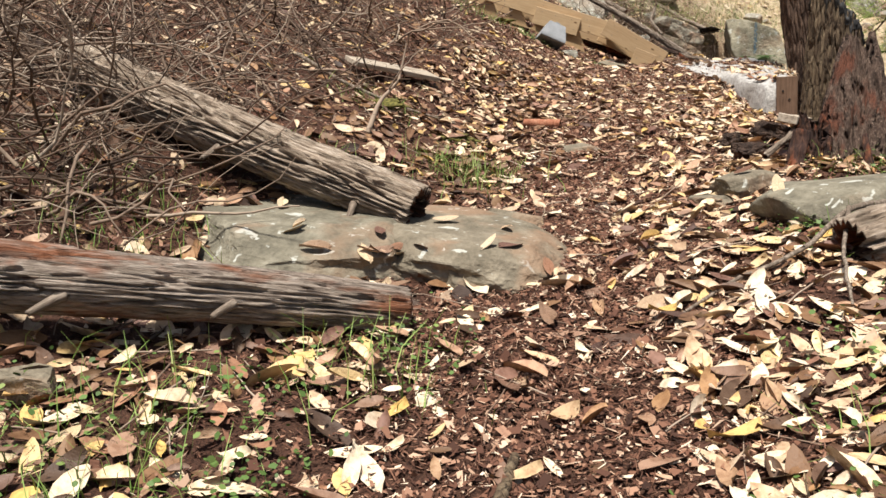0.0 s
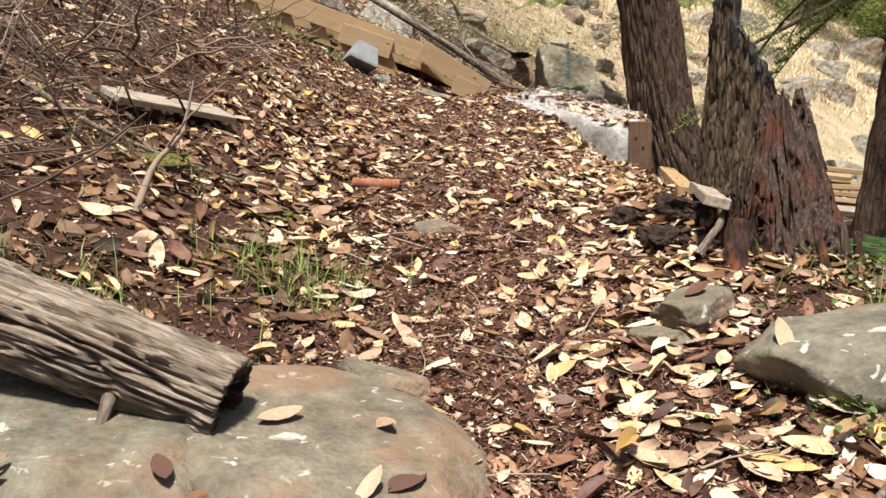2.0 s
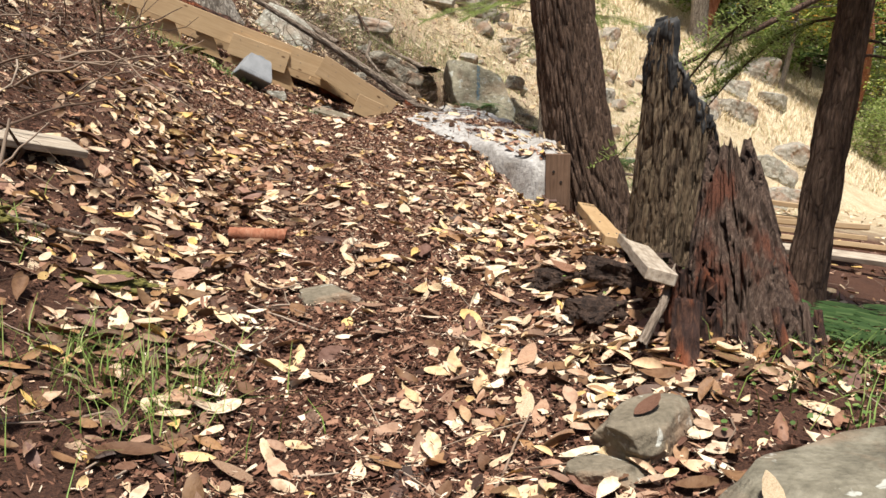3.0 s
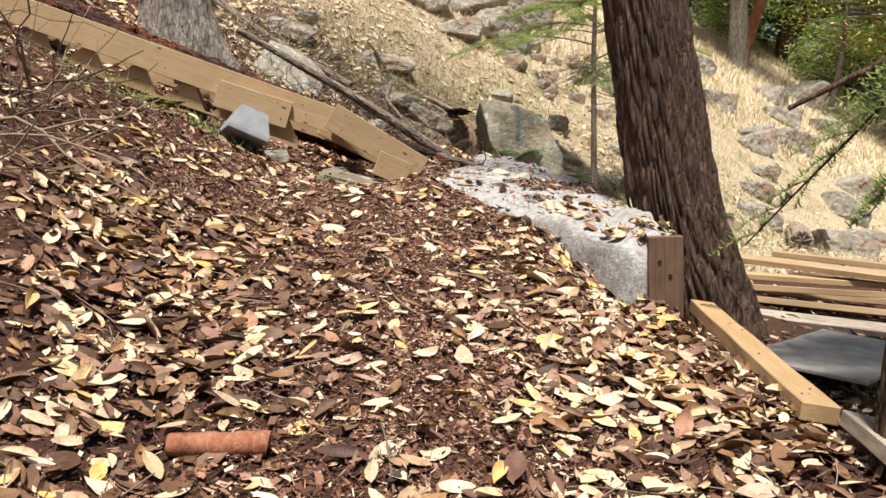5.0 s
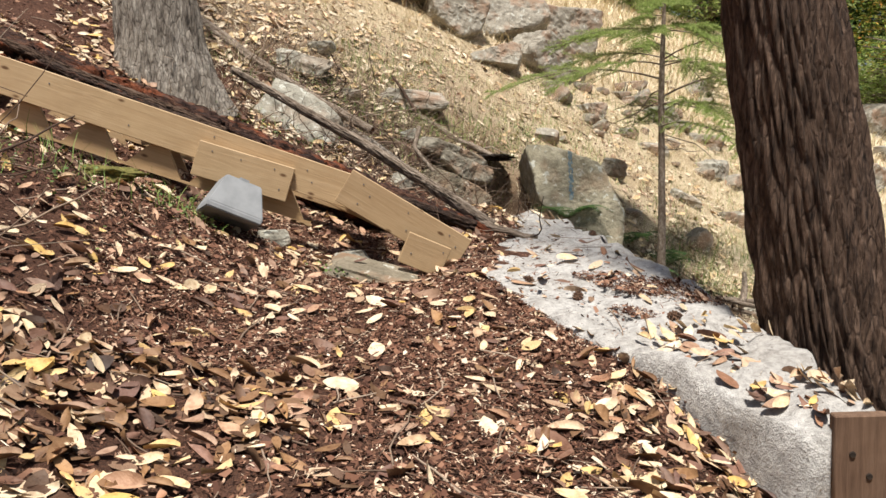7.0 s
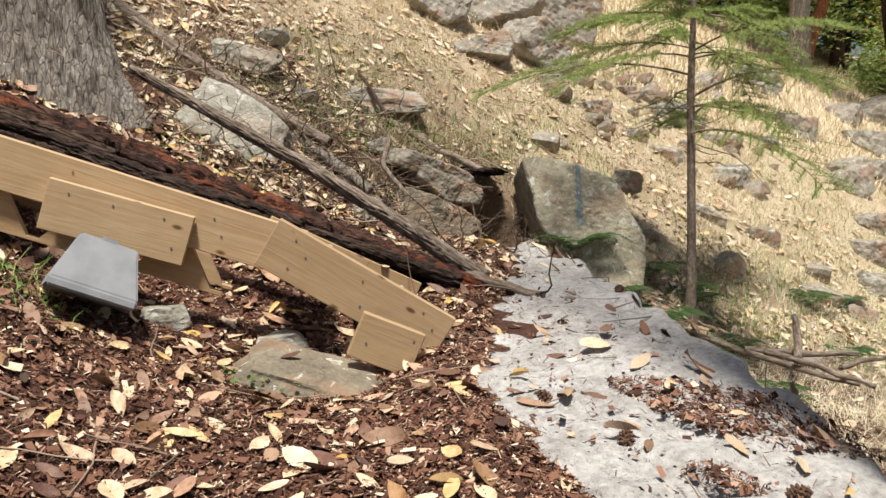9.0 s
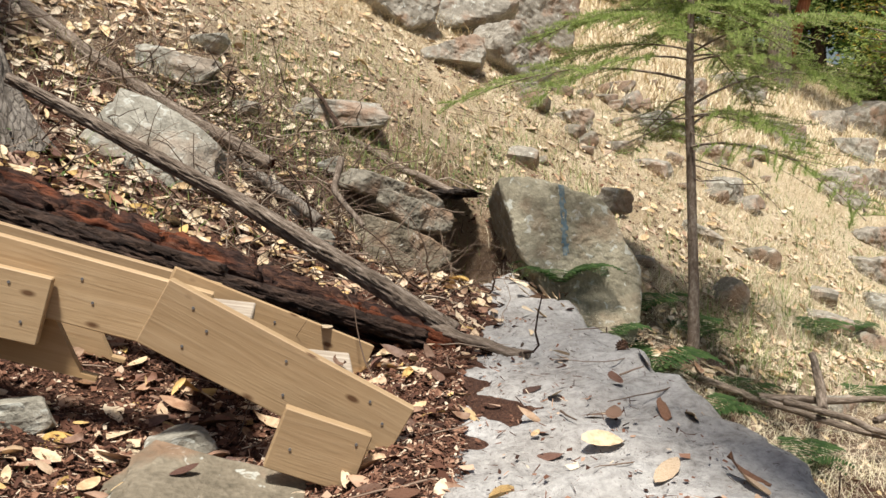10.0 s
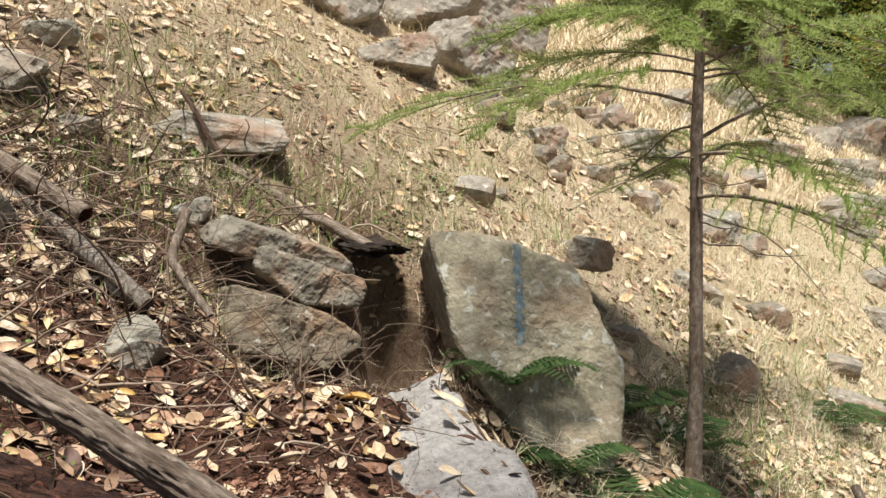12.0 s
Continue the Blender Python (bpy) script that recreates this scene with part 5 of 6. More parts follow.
def twig_tangle():
    rng = np.random.default_rng(13)
    # the brush heap on the bank
    n = 7500
    x, y = rng.uniform(-3.6, 0.2, n), rng.uniform(2.9, 9.0, n)
    keep = (x - trail_x(y) < -1.55 - 0.2 * np.sin(y * 2)) & (rng.random(n) < np.clip((-(x - trail_x(y)) - 1.5) / 0.7, 0.12, 1) * np.where(y > 4.6, 0.3, 1.0))
    x, y = x[keep], y[keep]
    n = len(x)
    st = np.stack([x, y, height(x, y) + rng.uniform(0.0, 0.10, n)], 1)
    a = rng.uniform(0, 6.28, n)
    way = np.stack([np.cos(a), np.sin(a), rng.uniform(-0.1, 0.75, n)], 1) + surface_frame(x, y) * 0.05
    p = wander(rng, st, way, rng.uniform(0.25, 1.1, n), 8, 0.26)
    p[:, :, 2] = np.maximum(p[:, :, 2], height(p[:, :, 0], p[:, :, 1]) + 0.004)
    r = (0.0018 + 0.0085 * rng.random(n) ** 3)[:, None] * np.linspace(1, 0.35, 8)[None]
    v, f = tubes(p, r, 4)
    tagged(array_mesh("brush_heap", v, f, M_BRUSH), "tangled heap of grey-brown dead twigs on the bank", "brush", kind="stuff")
    # dead twigs round the ledges above the wall
    n = 1500
    x, y = rng.normal(2.5, 0.6, n), rng.normal(12.45, 0.6, n)
    st = np.stack([x, y, height(x, y) + rng.uniform(0.0, 0.06, n)], 1)
    a = rng.uniform(0, 6.28, n)
    p = wander(rng, st, np.stack([np.cos(a), np.sin(a), rng.uniform(-0.1, 0.6, n)], 1), rng.uniform(0.15, 0.6, n), 8, 0.26)
    p[:, :, 2] = np.maximum(p[:, :, 2], height(p[:, :, 0], p[:, :, 1]) + 0.004)
    v, f = tubes(p, (0.0015 + 0.006 * rng.random(n) ** 3)[:, None] * np.linspace(1, 0.35, 8)[None], 4)
    tagged(array_mesh("brush_heap", v, f, M_BRUSH), "loose dead grey-brown twigs beside the rock ledges", "brush", kind="stuff")
    # twigs strewn over the litter
    n = 1700
    x, y = rng.uniform(-2.5, 6.0, n), rng.uniform(0.5, 15.5, n)
    z, _ = top_of_wall(x, y)
    a = rng.uniform(0, 6.28, n)
    bare = top_of_wall(x, y)[1] & (rng.random(n) < 0.85)
    x, y, z, a, n = x[~bare], y[~bare], z[~bare], a[~bare], int((~bare).sum())
    p = wander(rng, np.stack([x, y, z + 0.02], 1), np.stack([np.cos(a), np.sin(a), np.zeros(n)], 1), rng.uniform(0.08, 0.42, n), 6, 0.16)
    p[:, :, 2] = top_of_wall(p[:, :, 0], p[:, :, 1])[0] + np.linspace(0.01, 0.035, 6)
    v, f = tubes(p, rng.uniform(0.0018, 0.005, n)[:, None] * np.linspace(1, 0.5, 6)[None], 5)
    tagged(array_mesh("twigs", v, f, M_TWIG), "thin dry twigs strewn over the leaf litter", "twigs", kind="stuff")


def blades(rng, x, y, length, width, lean, material, name, label, category, zoff=0.0):
    n = len(x)
    z = top_of_wall(x, y)[0] + zoff
    a = rng.uniform(0, 6.28, n)
    out = np.stack([np.cos(a), np.sin(a), np.zeros(n)], 1)
    side = np.stack([-np.sin(a), np.cos(a), np.zeros(n)], 1)
    base = np.stack([x, y, z - 0.01], 1)
    k = 3
    rows = []
    for i in range(k):
        q = i / (k - 1)
        c = base + out * (length * lean * q * q)[:, None] + np.array([0, 0, 1.0]) * (length * (q - 0.35 * lean * q * q))[:, None]
        w = width * (1 - 0.85 * q)
        rows += [c - side * w[:, None], c + side * w[:, None]]
    v = np.stack(rows, 1)
    f = np.array([(2 * i, 2 * i + 1, 2 * i + 3, 2 * i + 2) for i in range(k - 1)])
    ob = array_mesh(name, v, (f[None] + (np.arange(n) * 2 * k)[:, None, None]).reshape(-1, 4), material)
    return tagged(ob, label, category, kind="stuff")


def grasses():
    rng = np.random.default_rng(14)
    x, y = rng.uniform(0.6, 14.0, 340000), rng.uniform(9.6, 20.0, 340000)
    open_slope = (0.586 * y - 0.342 * x - 4.5 > -0.7) & ~top_of_wall(x, y)[1] & ((x > edge_x(y) + 0.25) | (y > 12.1))
    clump = np.sin(6 * x + 2 * np.sin(4 * y)) * np.sin(5 * y + 1.7 * np.sin(5 * x))
    keep = open_slope & (rng.random(len(x)) < np.clip(0.42 + 0.75 * clump, 0.04, 1)) & (rng.random(len(x)) < np.clip((x - 1.5) / 2.5, 0.45, 1))
    x, y = x[keep], y[keep]
    n = len(x)
    blades(rng, x, y, rng.uniform(0.05, 0.2, n), rng.uniform(0.0011, 0.0024, n), rng.uniform(0.6, 2.2, n), M_STRAW, "dry_grass", "pale straw-coloured dry grass on the open slope", "grass")
    x, y = rng.uniform(4.0, 24.0, 60000), rng.uniform(16.5, 30.0, 60000)
    keep = 0.586 * y - 0.342 * x - 4.5 > -1.5
    x, y = x[keep], y[keep]
    n = len(x)
    blades(rng, x, y, rng.uniform(0.1, 0.3, n), rng.uniform(0.006, 0.011, n), rng.uniform(0.4, 1.4, n), M_STRAW, "far_dry_grass", "pale dry grass up the far slope", "grass")
    tufts = [(2.6, 12.9, 0.5, 300), (3.3, 13.0, 0.45, 320), (4.2, 13.4, 0.5, 320), (3.0, 13.9, 0.6, 300), (5.2, 14.2, 0.6, 260), (5.9, 12.4, 0.5, 300), (6.9, 12.9, 0.6, 300), (5.7, 11.9, 0.35, 200), (4.0, 14.8, 0.7, 240), (6.4, 15.6, 0.9, 260), (9.0, 13.0, 1.0, 300), (7.9, 13.8, 0.7, 220), (8.6, 15.2, 1.0, 260), (10.2, 14.4, 1.2, 300), (5.4, 13.6, 0.4, 140), (2.2, 13.0, 0.7, 260), (3.2, 14.2, 0.8, 300), (1.4, 12.9, 0.5, 160), (5.6, 14.8, 0.8, 200), (8.2, 12.2, 0.9, 320), (6.1, 13.0, 0.5, 160), (7.0, 11.4, 0.7, 220), (0.2, 4.5, 0.3, 220), (0.05, 4.7, 0.2, 120), (-0.5, 4.1, 0.35, 160), (-1.2, 3.2, 0.5, 260), (-0.9, 1.9, 0.45, 240), (-0.2, 2.3, 0.3, 110), (1.6, 3.1, 0.25, 110), (-0.4, 5.5, 0.3, 90), (1.0, 9.9, 0.3, 110), (0.4, 9.6, 0.4, 120),
             (2.9, 12.5, 0.5, 200), (3.6, 13.2, 0.6, 260), (4.6, 13.9, 0.5, 170), (6.5, 12.2, 0.8, 320), (7.5, 13.0, 0.9, 320), (9.0, 14.5, 1.2, 300), (4.0, 6.6, 0.5, 120), (2.2, 3.9, 0.4, 120), (3.3, 5.0, 0.5, 160), (1.9, 11.9, 0.5, 180), (1.1, 1.6, 0.4, 80)]
    xs = np.concatenate([rng.normal(a, s / 2, c) for a, b, s, c in tufts])
    ys = np.concatenate([rng.normal(b, s / 2, c) for a, b, s, c in tufts])
    n = len(xs)
    blades(rng, xs, ys, rng.uniform(0.06, 0.2, n), rng.uniform(0.0015, 0.0035, n), rng.uniform(0.2, 1.1, n), M_GREEN, "green_grass", "tufts of fresh green grass among the leaves", "grass")


leaf_litter()
chips_and_needles()
twig_tangle()
grasses()


# ---- ferns and small plants ----
def frond_arrays(rng, base, way, length, pinnae):
    """One fern frond: a bowed stem with leaflets on both sides."""
    way = np.array(way) / np.linalg.norm(way)
    side = np.array([-way[1], way[0], 0.0])
    side /= np.linalg.norm(side)
    v, f = [], []
    for k in range(pinnae):
        q = (k + 0.5) / pinnae
        c = np.array(base) + way * length * q + np.array([0, 0, 1.0]) * length * (0.8 * q - 0.9 * q * q)
        w = length * 0.26 * math.sin(math.pi * min(1, q * 0.9 + 0.12)) + 0.006
        for sg in (-1, 1):
            tip = c + side * sg * w + way * w * 0.3 + np.array([0, 0, -0.15 * w + rng.normal(0, 0.004)])
            d = way * length / pinnae * 0.62
            i = len(v)
            mid = (c + tip) / 2
            v += [c - d * 0.5, c + d * 0.5, mid + d * 0.75, tip + d * 0.1, mid - d * 0.75]
            f += [(i, i + 1, i + 2, i + 4), (i + 4, i + 2, i + 3, i + 3)]
    return v, [q for q in f if len(set(q)) == 4], [q[:3] for q in f if len(set(q)) == 3]


def fern(x, y, z, size, fronds, seed, label):
    rng = np.random.default_rng(seed)
    t = empty("fern", x, y, z, label, "fern", "ferns by the trail")
    for k in range(fronds):
        a = 6.283 * k / fronds + rng.normal(0, 0.3)
        v, f, tri = frond_arrays(rng, (0, 0, 0), (math.cos(a), math.sin(a), 0.25), size * rng.uniform(0.75, 1.15), 18)
        bm = bmesh.new()
        vs = [bm.verts.new(p) for p in v]
        for q in (*f, *tri):
            bm.faces.new([vs[i] for i in q])
        ob = part("frond", bm, M_FERN, t)
        ob.matrix_world = t.matrix_world


for k, (x, y, s, n) in enumerate(((4.28, 12.02, 0.36, 11), (4.5, 11.82, 0.34, 9), (4.68, 11.6, 0.42, 10), (4.72, 11.2, 0.34, 8), (5.0, 12.2, 0.36, 10), (5.38, 12.1, 0.34, 10), (5.25, 11.5, 0.3, 8), (4.95, 10.7, 0.28, 8), (6.9, 12.6, 0.34, 9), (7.6, 12.9, 0.3, 8), (6.4, 11.6, 0.26, 7), (3.35, 5.25, 0.42, 9), (2.85, 4.85, 0.36, 7), (3.3, 4.75, 0.4, 8), (3.0, 5.45, 0.4, 8), (2.6, 4.5, 0.36, 10), (3.9, 5.2, 0.45, 9))):
    z = ground_at(x, y) + 0.02
    fern(x, y, z if k > 0 else 1.2, s, n, 300 + k, "green sword fern with arching fronds" if k > 10 else "small green bracken fern beside the rocks")


def low_plant(x, y, size, count, seed, label):
    """A creeping plant: small round leaves on short stems."""
    rng = np.random.default_rng(seed)
    px, py = rng.normal(x, size, count), rng.normal(y, size, count)
    n = count
    bx, by, bz = leaf_basis(rng, n, np.tile([0, 0, 1.0], (n, 1)), 0.45)
    c = np.stack([px, py, height(px, py) + rng.uniform(0.015, 0.08, n)], 1)
    r = rng.uniform(0.005, 0.012, n)
    v = np.stack([c - bx * r[:, None], c - bx * (r * 0.3)[:, None] - by * (r * 0.8)[:, None], c + bx * (r * 0.6)[:, None] - by * (r * 0.55)[:, None], c + bx * r[:, None],
                  c + bx * (r * 0.6)[:, None] + by * (r * 0.55)[:, None] + bz * (r * 0.2)[:, None], c - bx * (r * 0.3)[:, None] + by * (r * 0.8)[:, None]], 1)
    ob = array_mesh("ground_plant", v, np.arange(n * 6).reshape(n, 6), M_WEED)
    tagged(ob, label, "plant", kind="stuff")


for k, (x, y, s, n) in enumerate(((-0.15, 2.45, 0.13, 170), (-0.55, 2.1, 0.12, 120), (-0.45, 1.75, 0.1, 130), (-1.0, 1.95, 0.16, 160), (1.45, 3.15, 0.14, 240), (1.2, 2.2, 0.14, 130), (1.0, 9.75, 0.12, 150), (1.75, 9.5, 0.07, 60), (0.35, 9.4, 0.2, 160), (2.05, 3.75, 0.2, 220), (2.3, 4.1, 0.25, 260), (2.6, 4.8, 0.3, 300), (1.62, 3.12, 0.12, 200), (3.2, 5.6, 0.4, 300), (1.7, 11.8, 0.25, 200), (4.6, 13.7, 0.12, 160), (2.4, 11.3, 0.15, 90), (3.1, 13.1, 0.2, 260), (2.3, 13.0, 0.2, 160), (4.15, 13.15, 0.12, 200), (6.2, 12.6, 0.3, 300), (7.4, 12.4, 0.4, 360), (8.8, 13.2, 0.5, 360), (6.8, 14.2, 0.3, 200), (5.6, 12.2, 0.2, 200), (9.6, 14.8, 0.6, 360), (3.4, 14.2, 0.3, 200), (2.5, 4.5, 0.25, 260), (1.0, 1.5, 0.2, 160), (1.5, 1.9, 0.2, 200))):
    low_plant(x, y, s, n, 320 + k, "creeping green weeds with small round leaves")

rock("moss_clump", -0.42, 5.50, ground_at(-0.42, 5.5) + 0.015, 0.24, 0.06, 0.03, 330, M_MOSS, "yellow-green moss on a buried root", turn=-14, rough=0.2, soft_edges=True)
rock("moss_clump", 0.02, 5.32, ground_at(0.02, 5.32) + 0.0, 0.2, 0.07, 0.028, 331, M_MOSS, "yellow-green moss clump in the litter", turn=-24, rough=0.2, soft_edges=True)
rock("moss_clump", 0.6, 9.85, ground_at(0.6, 9.85) + 0.0, 0.22, 0.12, 0.04, 332, M_MOSS, "patch of green moss below the stair", turn=-10, rough=0.25, soft_edges=True)


# ---- sticks that stand out ----
def crooked(name, pts, r0, r1, material, label, category="stick"):
    p = np.array(pts, float)
    s = np.linspace(0, 1, len(p))
    q = np.linspace(0, 1, 22)
    c = np.stack([np.interp(q, s, p[:, i]) for i in range(3)], 1)
    c[1:-1] = (c[:-2] + c[1:-1] + c[2:]) / 3
    c += 0.006 * np.array([[noise.noise((a * 9, i, 1)) for i in range(3)] for a in q])
    v, f = tubes(c[None], np.linspace(r0, r1, 22)[None], 9)
    tagged(array_mesh(name, v, f, material, smooth=True), label, category)


g = ground_at
crooked("crooked_branch", [(1.75, 3.15, g(1.75, 3.15) + 0.12), (1.45, 3.0, g(1.45, 3.0) + 0.13), (1.25, 2.85, g(1.25, 2.85) + 0.06), (0.95, 2.75, g(0.95, 2.75) + 0.03), (0.7, 2.55, g(0.7, 2.55) + 0.02)], 0.013, 0.005, M_POLE, "long crooked grey branch over the litter", "branch")
crooked("crooked_branch", [(1.45, 3.0, g(1.45, 3.0) + 0.13), (1.3, 2.7, g(1.3, 2.7) + 0.08), (1.2, 2.4, g(1.2, 2.4) + 0.03)], 0.009, 0.004, M_POLE, "thin grey forked branch on the litter", "branch")
crooked("upright_twig", [(-0.42, 4.95, g(-0.42, 4.95)), (-0.36, 5.05, g(-0.4, 5) + 0.16), (-0.24, 5.1, g(-0.4, 5) + 0.3), (-0.2, 5.12, g(-0.4, 5) + 0.5)], 0.017, 0.004, M_TWIG, "pale bare twig standing in the bank")
crooked("upright_twig", [(-0.30, 5.07, g(-0.4, 5) + 0.24), (-0.22, 5.0, g(-0.4, 5) + 0.36), (-0.08, 5.0, g(-0.4, 5) + 0.5)], 0.006, 0.002, M_TWIG, "thin bare twig standing in the bank")
crooked("fallen_stick", [(-0.95, 5.85, g(-0.95, 5.85) + 0.06), (-0.6, 5.6, g(-0.6, 5.6) + 0.05), (-0.2, 5.6, g(-0.2, 5.6) + 0.03), (0.1, 5.7, g(0.1, 5.7) + 0.02)], 0.014, 0.006, M_POLE, "grey fallen stick on the bank")
crooked("fallen_stick", [(-1.5, 6.6, g(-1.5, 6.6) + 0.12), (-0.95, 6.35, g(-0.95, 6.35) + 0.1), (-0.5, 6.0, g(-0.5, 6.0) + 0.03)], 0.022, 0.012, M_BARK, "dark fallen branch in the brush")
crooked("fallen_stick", [(0.65, 1.55, g(0.65, 1.55) + 0.02), (1.0, 1.45, g(1.0, 1.45) + 0.03), (1.3, 1.15, g(1.3, 1.15) + 0.02)], 0.016, 0.01, M_POLE, "short grey stick in the leaves")
crooked("bark_strip", [(0.1, 1.65, g(0.1, 1.65) + 0.015), (0.16, 1.85, g(0.16, 1.85) + 0.02)], 0.018, 0.012, M_SNAG, "brown strip of bark on the trail")
crooked("bark_strip", [(0.58, 5.95, g(0.58, 5.95) + 0.03), (0.82, 5.9, g(0.82, 5.9) + 0.03)], 0.03, 0.035, M_REDBARK, "curled orange-brown strip of bark", "bark")
crooked("hanging_branch", [(5.6, 7.6, 2.5), (4.9, 7.9, 2.05), (4.4, 8.2, 1.72)], 0.03, 0.016, M_BARK, "dark bare branch reaching from a tree", "branch")
crooked("dead_root", [(2.15, 12.75, 2.12), (2.45, 12.45, 1.9), (2.62, 12.2, 1.78), (2.8, 12.0, 1.62)], 0.05, 0.03, M_GREYBARK, "gnarled grey dead root on the bank", "root")
crooked("dead_root", [(2.95, 12.1, 1.95), (2.88, 12.0, 1.78), (3.0, 11.85, 1.6)], 0.02, 0.014, M_POLE, "pale grey upright root stub", "root")


# ---- cones on the wall ----
def cone(x, y, z, seed):
    rng = random.Random(seed)
    bm = bmesh.new()
    for k in range(46):
        q = k / 46
        a = k * 2.4
        r = 0.02 * math.sin(math.pi * (0.15 + 0.8 * q))
        bmesh.ops.create_cone(bm, cap_ends=True, segments=5, radius1=0.007, radius2=0.002, depth=0.014, matrix=Matrix.Translation((r * math.cos(a), r * math.sin(a), 0.055 * q)) @ Euler((0, 1.9, a)).to_matrix().to_4x4())
    ob = part("fir_cone", bm, M_CONE)
    ob.matrix_world = pose(x, y, z + 0.018, 80, 0, rng.uniform(0, 360))
    tagged(ob, "small dark brown fir cone on the concrete wall", "cone", "fir cones")


for k, (x, y) in enumerate(((3.58, 10.25), (2.62, 9.05), (3.12, 10.55), (2.9, 8.3), (2.68, 8.7), (2.2, 7.3), (2.5, 6.6))):
    cone(x, y, float(top_of_wall(np.array(x), np.array(y))[0]), 340 + k)

# ---- faded paint on the boulder ----
def paint_mark():
    """A thin painted stripe pressed onto the boulder's face."""
    m = big.matrix_world
    inv = m.inverted()
    bm = bmesh.new()
    rows = []
    for k in range(24):
        row = []
        for w in (-0.028, -0.01, 0.01, 0.028):
            local_x, local_z = -0.06 + w * (0.7 + 0.5 * noise.noise((k * 0.6, w, 2))), 0.40 - 0.02 * k
            hit, loc, nrm, _ = big.ray_cast(Vector((local_x, -2, local_z)), Vector((0, 1, 0)))
            row.append(bm.verts.new(loc + nrm * 0.003) if hit else None)
        rows.append(row)
    for a, b in zip(rows, rows[1:]):
        for i in range(3):
            q = (a[i], a[i + 1], b[i + 1], b[i])
            if all(q) and noise.noise((i * 2.1, a[i].co.z * 26, 4)) < 0.22:
                bm.faces.new(q)
    for v in [v for v in bm.verts if not v.link_faces]:
        bm.verts.remove(v)
    ob = part("paint_mark", bm, M_BLUE, None, "faded blue paint stripe")
    ob.parent = big


bpy.context.view_layer.update()
paint_mark()


# ---- the trees beyond ----
def clump_crown(rng, count, zlo, zhi, radius, leaf, cone_like, lobes):
    """A crown of small leaf quads gathered round limb ends, uneven with gaps."""
    zc = rng.uniform(zlo, zhi, lobes)
    q = (zc - zlo) / (zhi - zlo)
    rr = radius * ((1.02 - q) if cone_like else np.sqrt(np.clip(1 - (2 * q - 1) ** 2, 0.08, 1))) * rng.uniform(0.35, 1.1, lobes)
    a = rng.uniform(0, 6.283, lobes)
    cen = np.stack([rr * np.cos(a), rr * np.sin(a), zc - (0.25 * rr if cone_like else 0)], 1)
    pick = rng.integers(0, lobes, count)
    off = rng.normal(0, 1, (count, 3)) * np.array([0.34, 0.34, 0.12 if cone_like else 0.26]) * (0.4 + 0.6 * radius / 2)
    c = cen[pick] + off
    x, y, z = leaf_basis(rng, count, np.tile([0, 0, 1.0], (count, 1)), 0.7)
    s = leaf * rng.uniform(0.6, 1.4, count)
    v = np.stack([c - x * s[:, None], c - y * (s * 0.35)[:, None], c + x * s[:, None], c + y * (s * 0.35)[:, None] + z * (s * 0.2)[:, None]], 1)
    limb = np.stack([np.stack([np.zeros(lobes), np.zeros(lobes), zc - 0.1], 1) * (1 - w) + cen * w for w in (0, 0.5, 1)], 1)
    lv, lf = tubes(limb, np.tile([0.035, 0.022, 0.008], (lobes, 1)), 5)
    return v.reshape(-1, 3), np.arange(count * 4).reshape(count, 4), lv, lf


def far_tree(name, label, seed, tall, radius, first, leaf, count, lobes, cone_like, bark, foliage, trunk_r, bend=0.1):
    rng = np.random.default_rng(seed)
    t = new(name)
    tagged(t, label, "tree")
    k = 8
    z = np.linspace(-0.4, tall, k)
    pts = np.stack([bend * np.sin(z * 0.9 + seed), bend * np.cos(z * 0.7 + seed) - bend, z], 1)
    v, f, _ = trunk_arrays(pts, np.linspace(trunk_r, trunk_r * 0.25, k), 24, 50, seed, 0.18, fu=4, fz=2, flare=0.3)
    array_mesh("trunk", v, f, bark, t)
    nv, nf, lv, lf = clump_crown(rng, count, first, tall * 1.02, radius, leaf, cone_like, lobes)
    array_mesh("crown", np.vstack([lv, nv]), np.vstack([lf, nf + len(lv)]), [bark, foliage], t, slots=np.r_[np.zeros(len(lf)), np.ones(len(nf))])
    return t


def plant_tree(t, x, y, scale=1.0, turn=0.0):
    m = pose(x, y, ground_at(x, y), 0, 0, turn)
    t.matrix_basis = m
    t.scale = (scale,) * 3


dark_a = far_tree("forest_fir", "dark green fir in the dense forest", 401, 13, 2.6, 0.8, 0.17, 4800, 130, True, M_BARK, M_DARK_NEEDLE, 0.2, 0.05)
dark_b = far_tree("forest_fir", "tall dark fir with a bare lower trunk", 402, 15, 2.4, 3.2, 0.17, 4300, 110, True, M_BARK, M_DARK_NEEDLE, 0.24, 0.05)
shrub = far_tree("forest_shrub", "bright green shrub at the forest edge", 403, 2.6, 1.3, 0.2, 0.07, 5000, 60, False, M_SAPBARK, M_NEEDLE, 0.04, 0.05)
arbutus = far_tree("arbutus_tree", "leaning arbutus with peeling red-brown bark and yellow-green leaves", 404, 6.5, 2.3, 2.6, 0.06, 7000, 70, False, M_REDBARK, M_BROADLEAF, 0.17, 0.3)
pale_tree = far_tree("bare_trunk_tree", "pale grey tree trunk on the sunny slope", 405, 9, 1.6, 4.2, 0.08, 3500, 50, False, M_GREYBARK, M_BROADLEAF, 0.24, 0.1)
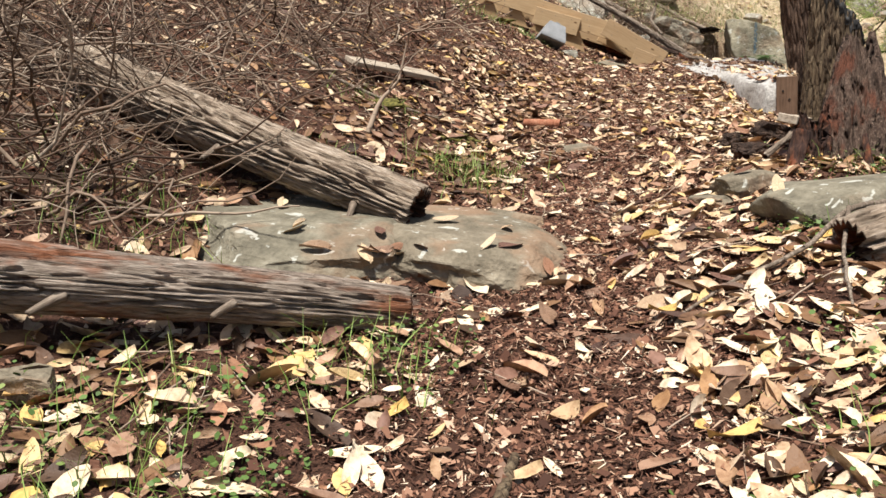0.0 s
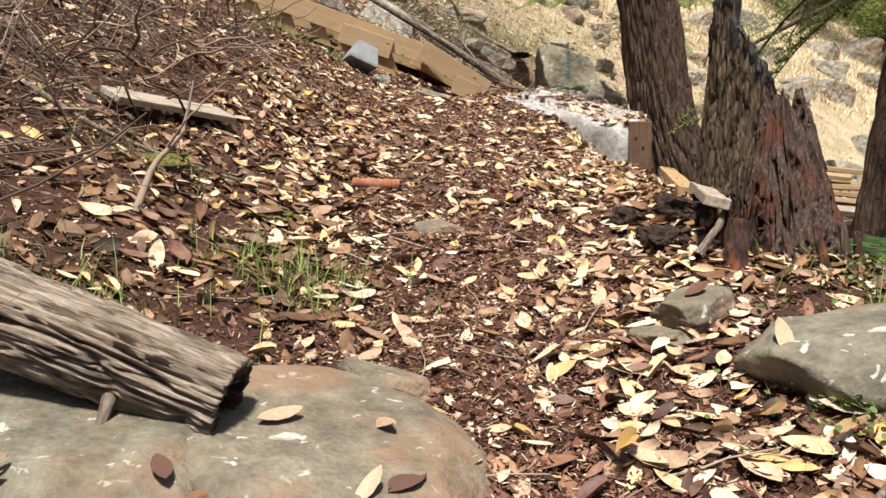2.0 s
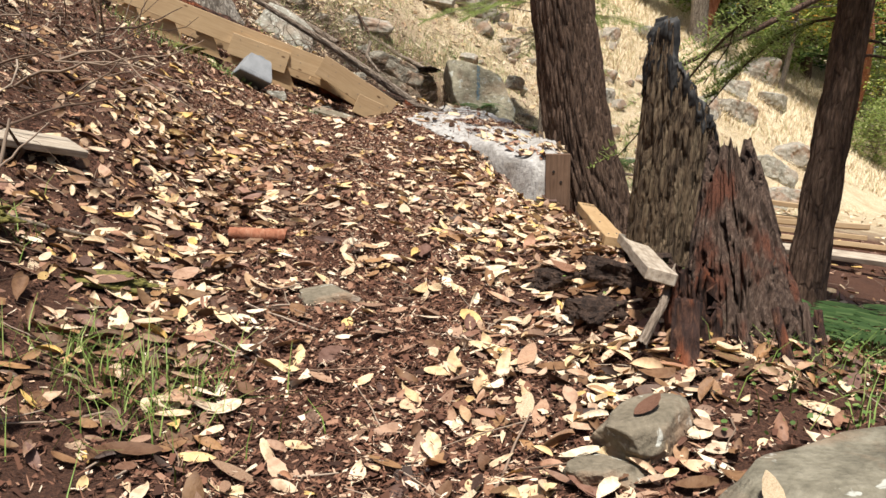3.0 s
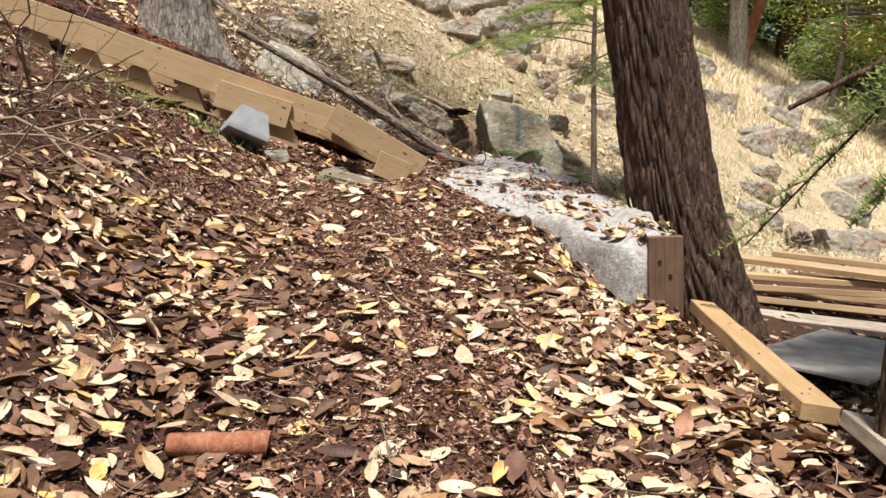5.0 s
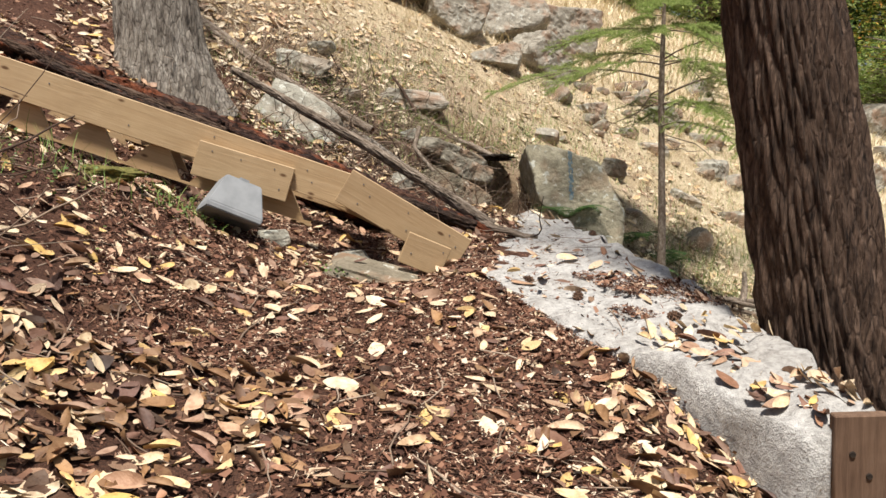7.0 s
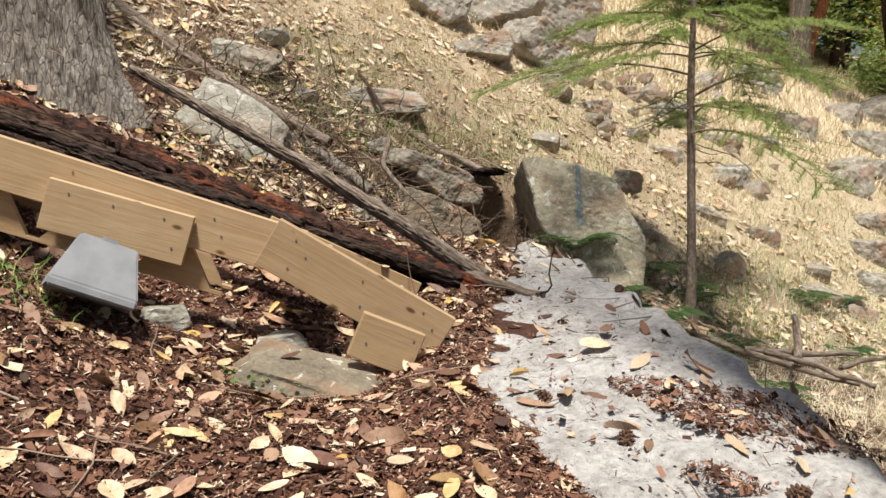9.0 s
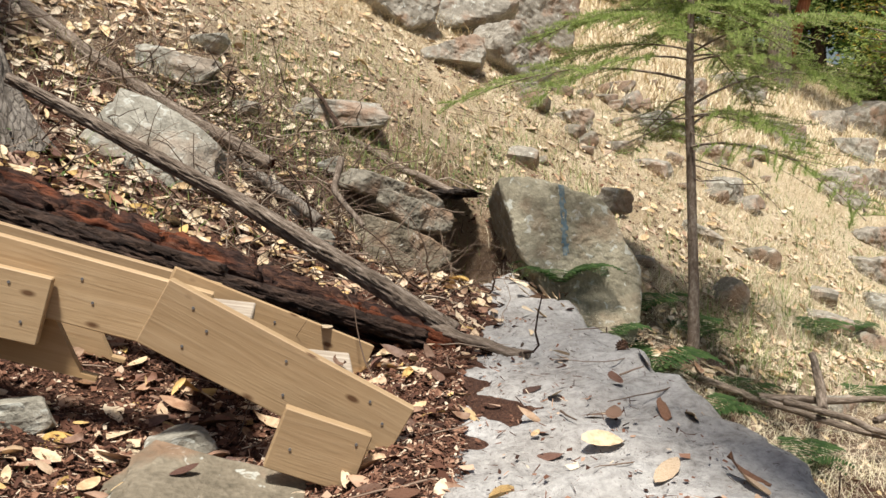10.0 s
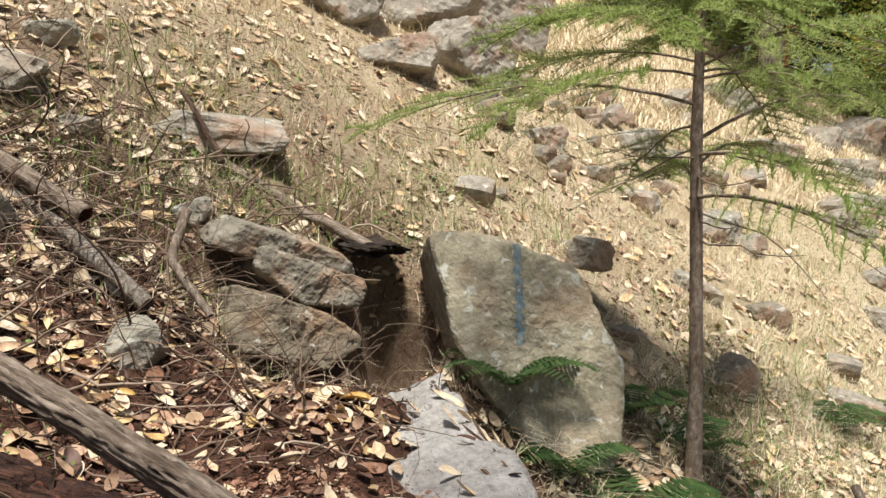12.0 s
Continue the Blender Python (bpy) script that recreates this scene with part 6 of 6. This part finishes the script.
young = far_tree("young_arbutus", "slim pale arbutus with light green leaves", 406, 4.2, 1.7, 1.9, 0.055, 4500, 45, False, M_GREYBARK, M_BROADLEAF, 0.09, 0.2)
for t, x, y, s, a in ((dark_a, 19.5, 27.5, 1.0, 0), (dark_b, 24.5, 29.0, 1.0, 70), (shrub, 17.6, 25.5, 1.1, 0), (arbutus, 15.6, 22.2, 1.0, 150), (pale_tree, 15.0, 22.4, 1.0, 20), (young, 17.4, 21.1, 1.0, 200)):
    plant_tree(t, x, y, s, a)


def plant_copy(t, x, y, scale, turn):
    c = copy_thing(t, pose(x, y, ground_at(x, y), 0, 0, turn))
    c.scale = (scale,) * 3
    return c


rng_f = random.Random(77)
for row, (off, gap) in enumerate(((0, 3.0), (4.5, 3.2), (9.5, 3.6), (16, 4.2))):
    k = -2
    while k * gap < 40:
        x = 12.5 + k * gap * 0.80 + off * 0.25 + rng_f.uniform(-0.8, 0.8)
        y = 31.5 + off - k * gap * 0.55 + rng_f.uniform(-0.8, 0.8)
        k += 1
        if x < 19 + off and y > 28 and row == 0 and rng_f.random() < 0.3:
            continue
        plant_copy(dark_a if (k + row) % 2 else dark_b, x, y, rng_f.uniform(0.75, 1.2), rng_f.uniform(0, 360))
for x, y, s in ((14.2, 24.5, 0.9), (19.5, 23.8, 0.8), (21.0, 21.5, 0.9), (18.6, 19.0, 0.6), (12.3, 25.0, 0.9), (23.5, 19.0, 1.1), (10.0, 25.5, 0.8)):
    plant_copy(shrub, x, y, s, 90 * s * x)
plant_copy(young, 20.5, 19.0, 1.0, 30)
plant_copy(arbutus, 19.2, 21.0, 0.9, 60)


# ---- single leaves that stand out along the trail ----
def single_leaves():
    rng = np.random.default_rng(15)
    meshes = []
    for t in LEAF_SHAPES:
        me = bpy.data.meshes.new("leaf")
        me.from_pydata([tuple(p) for p in t], [], [tuple(int(i) for i in q) for q in LEAF_FACES])
        me.materials.append(M_LEAF_ONE)
        meshes.append(me)
    count = 290
    y = rng.uniform(0.6, 10.5, count)
    x = trail_x(y) + rng.normal(0.0, 0.75, count)
    x[:12], y[:12] = rng.normal(-0.25, 0.2, 12), rng.normal(3.06, 0.07, 12)
    z, _ = top_of_wall(x, y)
    graph = bpy.context.evaluated_depsgraph_get()
    for k in range(count):
        hit, at, *_ = scene.ray_cast(graph, (x[k], y[k], z[k] + 0.28), (0, 0, -1))
        z[k] = at.z if hit else z[k]
    bx, by, bz = leaf_basis(rng, count, surface_frame(x, y), 0.3)
    for k in range(count):
        ob = new("leaf", meshes[k % len(meshes)])
        s = float(np.clip(rng.normal(0.1, 0.018), 0.06, 0.14))
        m = Matrix((Vector(bx[k]), Vector(by[k]), Vector(bz[k]))).transposed().to_4x4()
        ob.parent = ground
        ob.matrix_basis = Matrix.Translation((x[k], y[k], z[k] + 0.012)) @ m @ Matrix.Diagonal((s, s, s, 1))


bpy.context.view_layer.update()
single_leaves()
